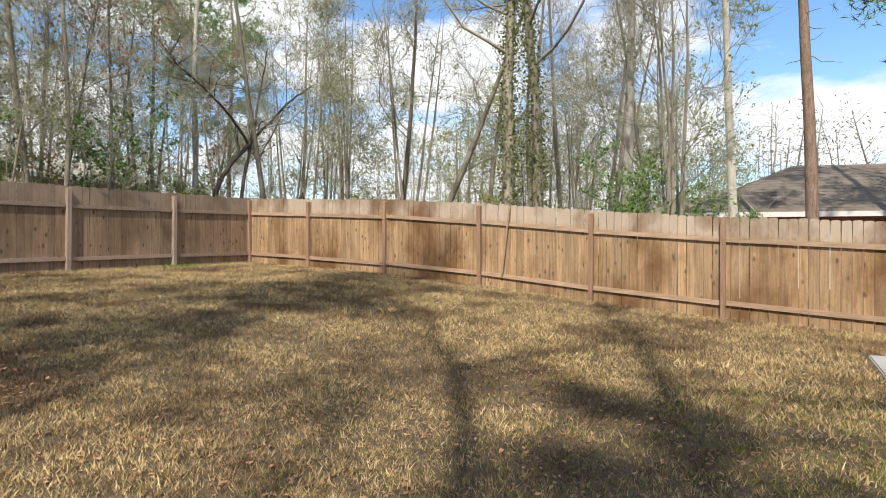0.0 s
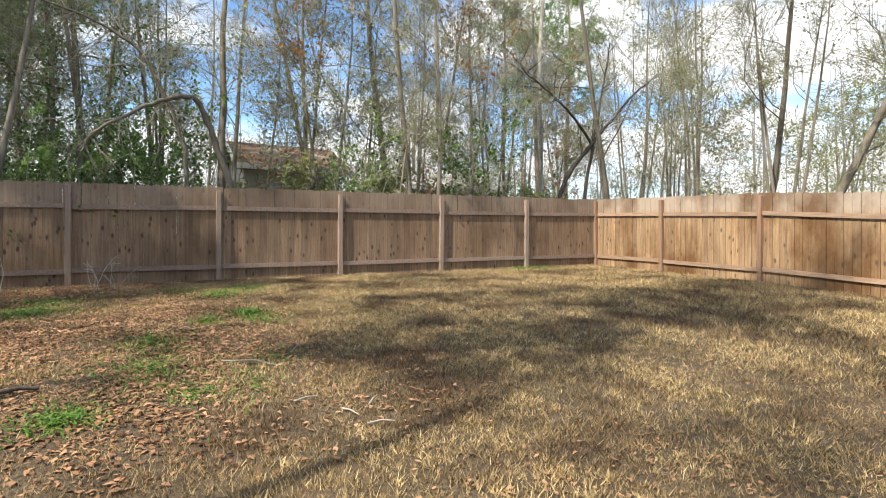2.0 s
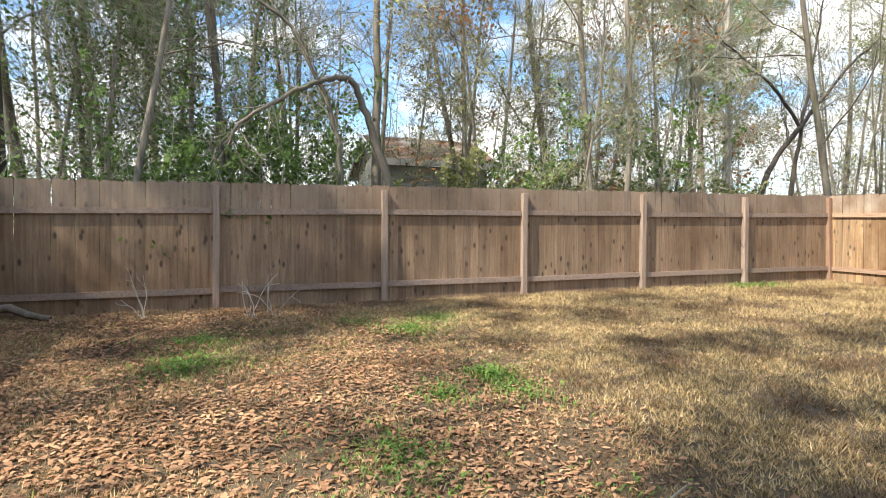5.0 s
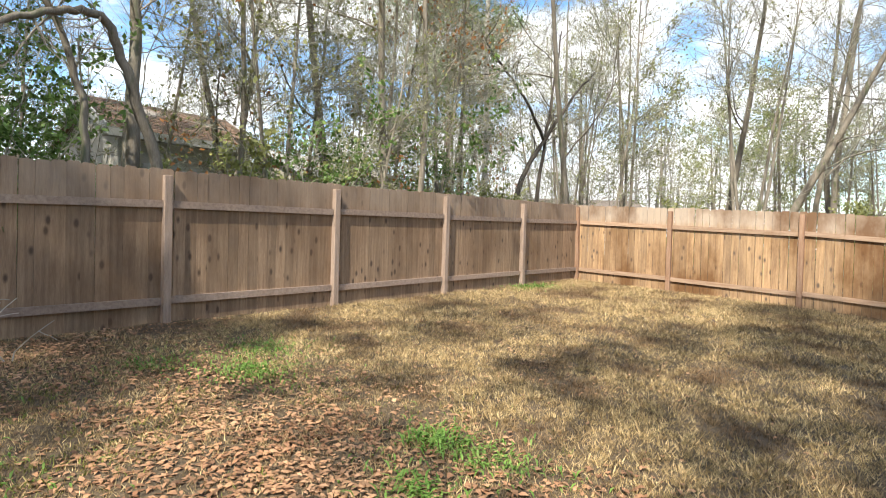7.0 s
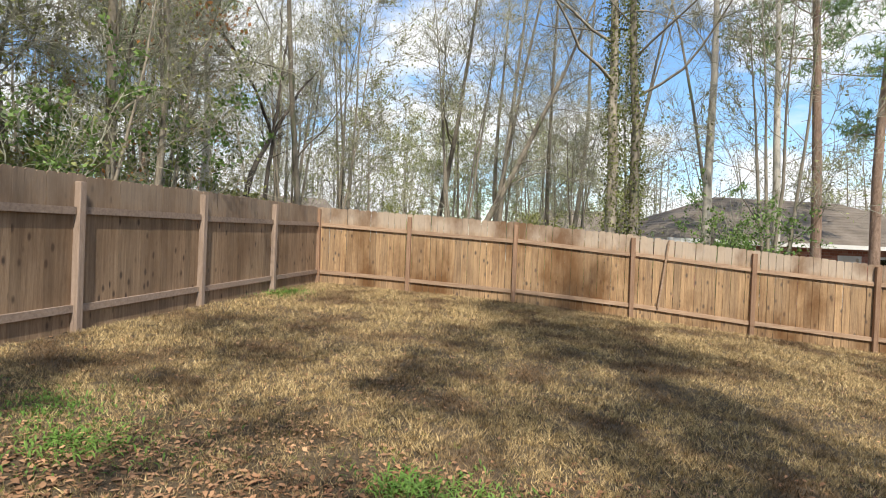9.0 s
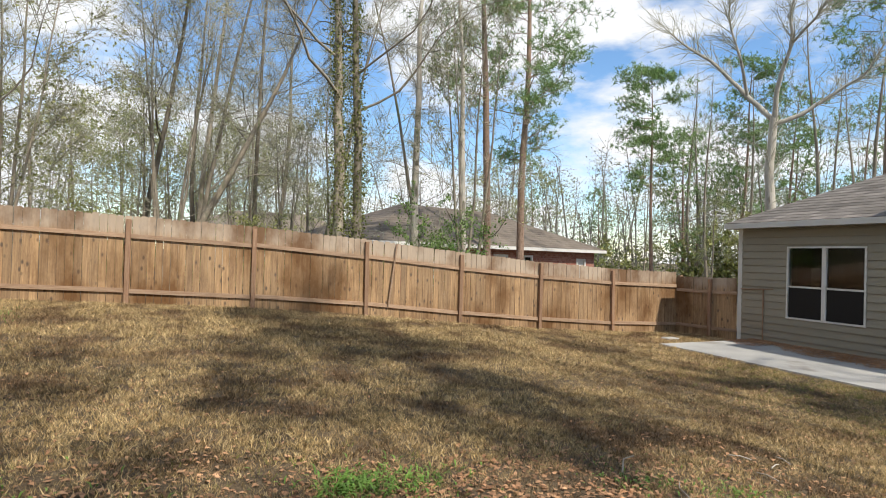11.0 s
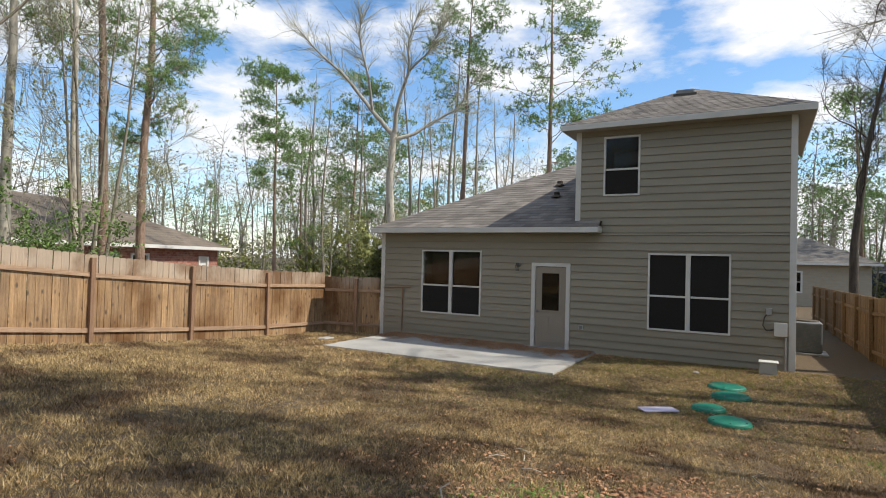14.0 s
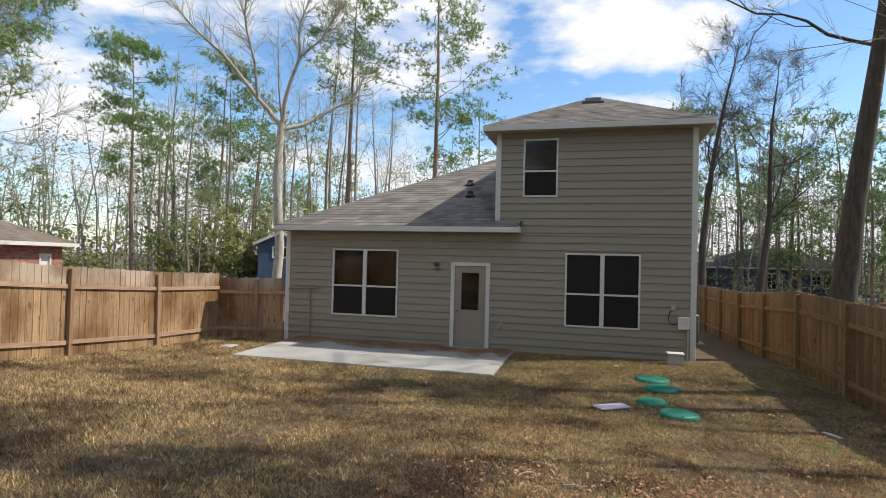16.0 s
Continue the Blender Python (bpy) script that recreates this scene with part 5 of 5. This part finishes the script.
part("pane", block(-3.02, 0.89, 2.44, -3.01, 1.61, 2.96, 0), SCREEN, gw)
part("muntin", block(-3.04, 1.22, 2.44, -3.022, 1.28, 2.96, 0), TRIM, gw)
neighbour("blue_house", "dark blue two-storey house with low porch", 50.5, -15.4, -74, 12, 9, 4.9, 1.9, BLUE_WALL, SHINGLE_DARK, openings=((-3.0, -1.2, 2.9, 4.3, "window"), (1.6, 2.6, 3.4, 4.2, "window")), z=-2.5)
neighbour("tan_house", "tan two-storey house with white windows", 39.0, -2.4, -85, 7, 9, 4.9, 2.0, TAN_WALL, SHINGLE, openings=((-2.2, -0.6, 2.8, 4.2, "window"),), z=-2.0)
porch = thing("porch_roof", "shingled porch roof on white posts", "porch", 49.7, -15.6, -2.5, -74)
part("roof", block(-5.6, -3.0, 2.5, 5.6, 0.9, 2.75, 0.02), SHINGLE_DARK, porch)
part("fascia", block(-5.7, -3.06, 2.3, 5.7, -3.0, 2.52, 0), TRIM, porch)
for k in (-5.4, -1.8, 1.8, 5.4):
    part("post", block(k - 0.07, -2.95, -0.2, k + 0.07, -2.81, 2.5, 0.01), TRIM, porch)

# ---- things on and by the house ----
door = tagged(thing("door_1", "closed taupe half-glazed back door in white trim", "door", HX, 0, 0), kind="structure")
dl = Soup()
dl.box(0.0, 4.85, 0.22, 0.045, 5.64, 1.12)
dl.box(0.0, 4.85, 1.12, 0.045, 5.0, 2.24)
dl.box(0.0, 5.49, 1.12, 0.045, 5.64, 2.24)
dl.box(0.0, 5.0, 2.1, 0.045, 5.49, 2.24)
leaf = part("door_leaf", dl, DOOR_PAINT, door)
s = Soup()
frame_bars(s, 4.985, 5.505, 1.105, 2.115, 0.035, -0.012, 0.0)
part("glazing_bead", s, DOOR_PAINT, leaf)
part("pane", block(0.015, 5.0, 1.12, 0.022, 5.49, 2.1, 0), GLASS, leaf)
# near-black sheet added behind the pane to stand for the dark indoors
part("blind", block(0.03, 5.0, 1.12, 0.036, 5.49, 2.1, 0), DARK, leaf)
for a, b in ((4.92, 5.21), (5.28, 5.57)):
    part("panel", block(-0.008, a, 0.34, 0.0, b, 0.98, 0.004), DOOR_PAINT, leaf)
bm = bmesh.new()
bmesh.ops.create_uvsphere(bm, u_segments=12, v_segments=8, radius=0.032, matrix=pose(-0.055, 5.57, 1.12))
part("knob", bm, METAL, leaf, "steel door knob", smooth=True)
for a, b, lo, hi in ((4.738, 4.84, 0.18, 2.34), (5.65, 5.75, 0.18, 2.34), (4.84, 5.65, 2.25, 2.34)):
    part("casing", block(-0.04, a, lo, 0.06, b, hi, 0.004), TRIM, door)
part("threshold", block(-0.06, 4.84, 0.19, 0.08, 5.65, 0.222, 0.004), METAL, door)

lamp = thing("wall_lamp", "small dark wall lamp with glass jar beside the door", "lamp", HX, 6.12, 2.2)
bm = bmesh.new()
bmesh.ops.create_cone(bm, cap_ends=True, segments=14, radius1=0.055, radius2=0.055, depth=0.03, matrix=pose(-0.035, 0, 0.08, 0, 90, 0))
part("back_plate", bm, METAL, lamp)
bm = bmesh.new()
bmesh.ops.create_cone(bm, cap_ends=True, segments=14, radius1=0.06, radius2=0.035, depth=0.08, matrix=pose(-0.10, 0, 0.08))
part("cap", bm, BARK_DARK, lamp)
bm = bmesh.new()
bmesh.ops.create_cone(bm, cap_ends=True, segments=14, radius1=0.04, radius2=0.052, depth=0.13, matrix=pose(-0.10, 0, -0.03))
part("jar", bm, glass_material("lamp_glass", (0.8, 0.8, 0.78), 0.2), lamp)

outlet = thing("outlet_box", "grey weatherproof outlet box on the siding", "outlet", HX, 4.44, 0.78)
part("cover", block(-0.07, -0.055, -0.06, -0.02, 0.055, 0.06, 0.008), BOX_GREY, outlet)
part("flap", block(-0.085, -0.04, -0.045, -0.07, 0.04, 0.045, 0.005), METAL, outlet)

meter = thing("utility_box", "pale grey utility box with conduit on the siding", "utility box", HX, 0.2, 1.05)
part("box", block(-0.12, -0.11, -0.13, -0.02, 0.11, 0.15, 0.01), BOX_GREY, meter)
part("lid", block(-0.135, -0.12, -0.12, -0.12, 0.12, 0.16, 0.006), VINYL, meter)
s = Soup()
s.tube([(-0.06, -0.1, -0.15), (-0.06, -0.1, -0.5), (-0.06, -0.1, -0.9)], [0.02] * 3, 8)
part("conduit", s, BOX_GREY, meter, smooth=True)
s = Soup()
s.tube([(-0.04, 0.12, 0.0), (-0.06, 0.26, -0.03), (-0.07, 0.33, 0.08), (-0.06, 0.30, 0.25), (-0.05, 0.22, 0.38)], [0.012] * 5, 6)
part("cable", s, BARK_DARK, meter, smooth=True)
small = thing("junction_box", "small grey junction box on the siding", "junction box", HX, 0.42, 1.42)
part("box", block(-0.07, -0.05, -0.06, -0.02, 0.05, 0.06, 0.008), BOX_GREY, small)
part("hood", block(-0.085, -0.06, 0.06, -0.02, 0.06, 0.075, 0.004), BOX_GREY, small)

block_box = thing("splash_box", "pale concrete-grey box standing at the wall", "box", 4.75, 0.42, 0.15)
bm = prism([(-0.17, 0.0), (0.17, 0.0), (0.15, 0.26), (-0.15, 0.28)], (-0.13, 0.13), "x")
part("body", bm, BOX_GREY, block_box)
part("lid", block(-0.15, -0.18, 0.275, 0.15, 0.18, 0.30, 0.008), TRIM, block_box)

pipe = thing("drain_pipe", "thin brown bent pipe against the siding", "pipe", HX, 0, 0)
s = Soup()
s.tube([(-0.05, 9.68, 0.2), (-0.05, 9.68, 0.9), (-0.05, 9.68, 1.53)], [0.016] * 3, 8)
part("riser", s, POST_N, pipe, smooth=True)
s = Soup()
s.tube([(-0.05, 10.35, 1.50), (-0.05, 9.9, 1.52), (-0.05, 9.40, 1.55)], [0.014] * 3, 8)
part("cross_pipe", s, POST_N, pipe, smooth=True)


def on_roof(x):
    return EAVE1 + 0.14 + (x - (HX - 0.35)) * 0.50


for x, y in ((7.75, 5.84), (6.87, 5.65)):
    v = thing("roof_vent", "short black plumbing vent on the shingles", "vent", x, y, on_roof(x), group="roof vents")
    bm = bmesh.new()
    bmesh.ops.create_cone(bm, cap_ends=True, segments=12, radius1=0.085, radius2=0.085, depth=0.2, matrix=pose(0, 0, 0.04))
    part("stack", bm, BARK_DARK, v, smooth=False)
    bm = bmesh.new()
    bmesh.ops.create_cone(bm, cap_ends=True, segments=12, radius1=0.16, radius2=0.095, depth=0.07, matrix=pose(0, 0, 0.03))
    part("flashing", bm, BARK_DARK, v)
v = thing("ridge_vent", "low dark box vent near the roof peak", "vent", 7.05, 2.33, 6.75)
part("hood", block(-0.2, -0.22, 0.0, 0.2, 0.22, 0.11, 0.02), METAL, v)
part("base", block(-0.26, -0.28, -0.12, 0.26, 0.28, 0.0, 0.01), SHINGLE, v)

ac = thing("air_conditioner", "grey outdoor air-conditioning unit beside the house", "air conditioner", 10.4, -0.55, float(ground_z(10.4, -0.55)))
part("pad", block(-0.5, -0.5, -0.1, 0.5, 0.5, 0.05, 0.01), CONCRETE, ac)
part("cabinet", block(-0.36, -0.36, 0.05, 0.36, 0.36, 0.9, 0.03), METAL, ac)
for k in range(20):
    part("louvre", block(-0.375, -0.33, 0.12 + k * 0.037, -0.36, 0.33, 0.135 + k * 0.037, 0), METAL, ac)
bm = bmesh.new()
bmesh.ops.create_cone(bm, cap_ends=True, segments=24, radius1=0.30, radius2=0.28, depth=0.04, matrix=pose(0, 0, 0.92))
part("fan_guard", bm, BARK_DARK, ac)


# ---- things on the lawn ----
def tank_lid(x, y, radius, label):
    z = float(ground_z(x, y))
    t = thing("septic_lid", label, "septic lid", x, y, z, 20 * x, group="septic lids")
    bm = bmesh.new()
    prof = [(0, 0.085), (radius * 0.55, 0.08), (radius * 0.88, 0.062), (radius, 0.045), (radius, 0.0)]
    rings = []
    for q, h in prof[1:]:
        rings.append([bm.verts.new((q * math.cos(a), q * math.sin(a), h)) for a in (2 * math.pi * k / 28 for k in range(28))])
    top = bm.verts.new((0, 0, prof[0][1]))
    for k in range(28):
        bm.faces.new((top, rings[0][k - 1], rings[0][k]))
        for a, b in zip(rings, rings[1:]):
            bm.faces.new((a[k - 1], b[k - 1], b[k], a[k]))
    part("dome", bm, GREEN_LID, t, smooth=True)
    bm = bmesh.new()
    bmesh.ops.create_cone(bm, cap_ends=True, segments=28, radius1=radius * 1.06, radius2=radius * 1.04, depth=0.05, matrix=pose(0, 0, 0.0))
    part("riser_rim", bm, GREEN_LID, t)
    for k in range(6):
        a = k * math.pi / 3
        part("screw", block(radius * 0.85 * math.cos(a) - 0.012, radius * 0.85 * math.sin(a) - 0.012, 0.06, radius * 0.85 * math.cos(a) + 0.012, radius * 0.85 * math.sin(a) + 0.012, 0.075, 0), METAL, t)
    return t


GREEN = "round green plastic septic tank lid flush in the lawn"
tank_lid(2.75, 1.08, 0.31, GREEN)
tank_lid(1.98, 0.98, 0.30, GREEN)
tank_lid(0.9, 1.24, 0.24, GREEN)
tank_lid(0.25, 0.92, 0.28, GREEN)
pb = thing("lilac_board", "flat pale lilac board lying on the grass", "board", 0.33, 1.88, float(ground_z(0.33, 1.88)) + 0.02, 35)
part("sheet", block(-0.13, -0.27, 0.0, 0.13, 0.27, 0.025, 0.006), LILAC, pb)
st = thing("white_stone", "flat white stepping stone by the patio", "stone", 3.2, 10.75, float(ground_z(3.2, 10.75)))
bm = block(-0.2, -0.14, 0.0, 0.2, 0.14, 0.06, 0.03)
part("slab", bm, CONCRETE, st)
st = thing("white_scrap", "narrow white scrap of board on bare soil", "scrap", 0.0, -1.0, float(ground_z(0, -1.0)) + 0.01, 30)
part("strip", block(-0.14, -0.03, 0, 0.14, 0.03, 0.02, 0.005), TRIM, st)
st = thing("pale_rock", "small pale rock near the wall", "rock", 4.0, 1.7, float(ground_z(4.0, 1.7)))
bm = bmesh.new()
bmesh.ops.create_icosphere(bm, subdivisions=2, radius=0.07)
for q in bm.verts:
    q.co *= 1 + 0.2 * noise.noise(q.co * 20)
    q.co.z = max(-0.01, q.co.z * 0.6)
part("stone", bm, CONCRETE, st)


def stick(label, pts, radius, mat, name="fallen_stick"):
    s = Soup()
    pts = [(x, y, float(ground_z(x, y)) + z) for x, y, z in pts]
    s.tube(pts, radius * np.linspace(1, 0.6, len(pts)), 6)
    return tagged(part(name, s, mat, smooth=True), label, "stick")


stick("dry fallen branch lying among leaves", [(-4.75, 0.25, 0.03), (-4.8, 0.42, 0.05), (-4.87, 0.55, 0.05), (-4.85, 0.66, 0.04)], 0.022, BARK_DARK)
stick("dry grey log in the fence corner", [(-11.62, -2.36, 0.12), (-11.5, -2.1, 0.16), (-11.35, -1.85, 0.08), (-11.25, -1.6, 0.03)], 0.06, BARK, "fallen_log")
stick("thin pale stick lying on the lawn", [(-5.1, 1.9, 0.03), (-5.0, 2.15, 0.04), (-4.85, 2.3, 0.02)], 0.006, BARK_PALE)
stick("thin pale stick lying on the grass", [(-2.9, 0.5, 0.03), (-2.6, 0.6, 0.04), (-2.3, 0.5, 0.03)], 0.007, BARK)
stick("thin pale stick lying on the grass", [(-5.2, 2.5, 0.02), (-5.15, 2.55, 0.10), (-5.1, 2.5, 0.14)], 0.008, BARK_PALE)
for k, (x, y, a) in enumerate(((-3.6, 2.5, 20), (-3.35, 2.62, 75), (-3.75, 2.72, 140), (-3.95, 2.3, 100))):
    u, v = 0.09 * math.cos(radians(a)), 0.09 * math.sin(radians(a))
    stick("short broken pale stick in the straw", [(x - u, y - v, 0.025), (x, y, 0.04), (x + u, y + v, 0.03)], 0.006, BARK_PALE)
lean = thing("leaning_lath", "weathered wooden lath leaning on the fence rails", "lath", -4.05, 12.31, float(ground_z(-4.0, 12.3)))
part("lath", block(-0.02, -0.012, 0.30, 0.02, 0.012, 1.78, 0.003), RAIL_N, lean, m=pose(0, 0, 0, 0, 7, 0))


def dry_weed(x, y, seed):
    r = np.random.RandomState(seed)
    s = Soup()
    for _ in range(4):
        line = wander(r, (r.normal(0, 0.05), r.normal(0, 0.05), 0), (r.normal(0, 0.25), r.normal(0, 0.25), 1), r.uniform(0.4, 0.75), 6, 0.18, 0.0)
        s.tube(line, 0.006 * np.linspace(1, 0.5, 7), 4)
        p, d = pick(line, 0.7)
        s.tube(wander(r, p, off_way(r, d, 0.9), 0.18, 3, 0.2, -0.05), [0.004] * 4, 3)
    ob = part("dry_weed", s, BARK_PALE)
    ob.matrix_basis = pose(x, y, float(ground_z(x, y)))
    tagged(ob, "bleached dead weed stalks by the fence", "weed", group="dead weeds")


for k, (x, y) in enumerate(((-10.9, 1.0), (-10.7, 0.75), (-11.2, -0.6))):
    dry_weed(x, y, 90 + k)


def weed_patch(x, y, rx, ry, n, seed, tall=0.10):
    """A patch of bright green weeds: broad short leaves close together."""
    r = np.random.RandomState(seed)
    n = int(n * 0.36)
    k = r.normal(0, 0.56, (n, 2)) * (rx, ry) * (0.4 + 1.2 * r.uniform(0, 1, (n, 1)))
    px, py = x + k[:, 0], y + k[:, 1]
    px = np.maximum(px, -11.68)
    base = np.stack([px, py, ground_z(px, py)], -1)
    a, h = r.uniform(0, 6.28, n), r.uniform(0.3, 1.0, n) * (0.03 + 0.33 * tall)
    side = np.stack([-np.sin(a), np.cos(a), 0 * a], -1) * 0.007
    mid = base + np.stack([np.cos(a) * h * 0.5, np.sin(a) * h * 0.5, h * 0.7], -1)
    tip = base + np.stack([np.cos(a) * h * 1.2, np.sin(a) * h * 1.2, h * 0.8], -1)
    s = Soup()
    s.add(np.stack([base, mid - side, mid + side, tip], 1), (np.arange(n)[:, None] * 4 + np.array([[0, 1, 2, 1, 3, 2]])).reshape(-1, 3))
    tagged(part("weed_patch", s, WEED), "patch of bright green weeds in the lawn", "weeds", kind="stuff")


for k, (x, y, rx, ry, n, tall) in enumerate((
    (-7.24, 2.47, 0.2, 0.16, 700, 0.2), (-6.9, 1.95, 0.24, 0.2, 650, 0.12), (-8.35, 0.15, 0.5, 0.4, 2200, 0.11), (-9.28, 2.43, 0.5, 0.35, 1900, 0.1), (-9.4, 0.2, 0.4, 0.4, 1500, 0.10), (-11.4, 9.85, 0.35, 0.7, 1800, 0.2),
    (-6.93, 2.55, 0.45, 0.3, 1100, 0.09), (-6.05, 1.42, 0.45, 0.3, 1300, 0.09), (-5.15, 1.35, 0.5, 0.35, 1500, 0.08), (-4.18, 0.85, 0.22, 0.22, 1500, 0.12), (-5.1, 2.35, 0.4, 0.3, 500, 0.05), (-9.95, 2.9, 0.5, 0.5, 1500, 0.08),
    (-4.4, 1.6, 0.3, 0.25, 700, 0.06), (-4.55, 2.05, 0.35, 0.25, 500, 0.05), (-5.0, -0.1, 0.35, 0.25, 1000, 0.08), (-10.0, 1.9, 0.4, 0.4, 900, 0.07), (-0.9, -0.6, 0.4, 0.3, 300, 0.06))):
    weed_patch(x, y, rx, ry, n, 120 + k, tall)


# parked car on the far street
def parked_car(label, mat, x, y, z, rz):
    """A saloon: body, glass house, four wheels with rims and lamps."""
    root = thing("car", label, "car", x, y, z, rz)
    low = [(-2.2, 0.35), (2.2, 0.35), (2.25, 0.62), (2.0, 0.85), (1.0, 0.95), (-1.3, 0.98), (-2.15, 0.88), (-2.28, 0.6)]
    bm = prism(low, (-0.87, 0.87), "y")
    bmesh.ops.bevel(bm, geom=bm.edges[:], offset=0.05, segments=2, affect="EDGES")
    part("body", bm, mat, root, smooth=False)
    bm = prism([(1.0, 0.95), (0.35, 1.40), (-0.9, 1.43), (-1.6, 0.97)], (-0.74, 0.74), "y")
    bmesh.ops.bevel(bm, geom=bm.edges[:], offset=0.06, segments=2, affect="EDGES")
    part("cabin_glass", bm, SCREEN, root)
    part("roof", block(-0.85, -0.68, 1.42, 0.35, 0.68, 1.46, 0.015), mat, root)
    for a in (-1.35, 1.4):
        for b in (-0.82, 0.82):
            w = bmesh.new()
            bmesh.ops.create_cone(w, cap_ends=True, segments=20, radius1=0.33, radius2=0.33, depth=0.2, matrix=pose(a, b, 0.33, 90, 0, 0))
            tyre = part("wheel", w, BARK_DARK, root)
            w = bmesh.new()
            bmesh.ops.create_cone(w, cap_ends=True, segments=16, radius1=0.2, radius2=0.2, depth=0.22, matrix=pose(a, b, 0.33, 90, 0, 0))
            part("rim", w, METAL, tyre)
    for b in (-0.62, 0.62):
        part("headlight", block(2.18, b - 0.15, 0.6, 2.26, b + 0.15, 0.72, 0.02), TRIM, root)
        part("tail_light", block(-2.28, b - 0.15, 0.65, -2.2, b + 0.15, 0.78, 0.02), LEAF_RUST, root)
    return root


parked_car("silver saloon car parked on the far street", CAR_PAINT, 23.6, -10.6, -0.95, 95)
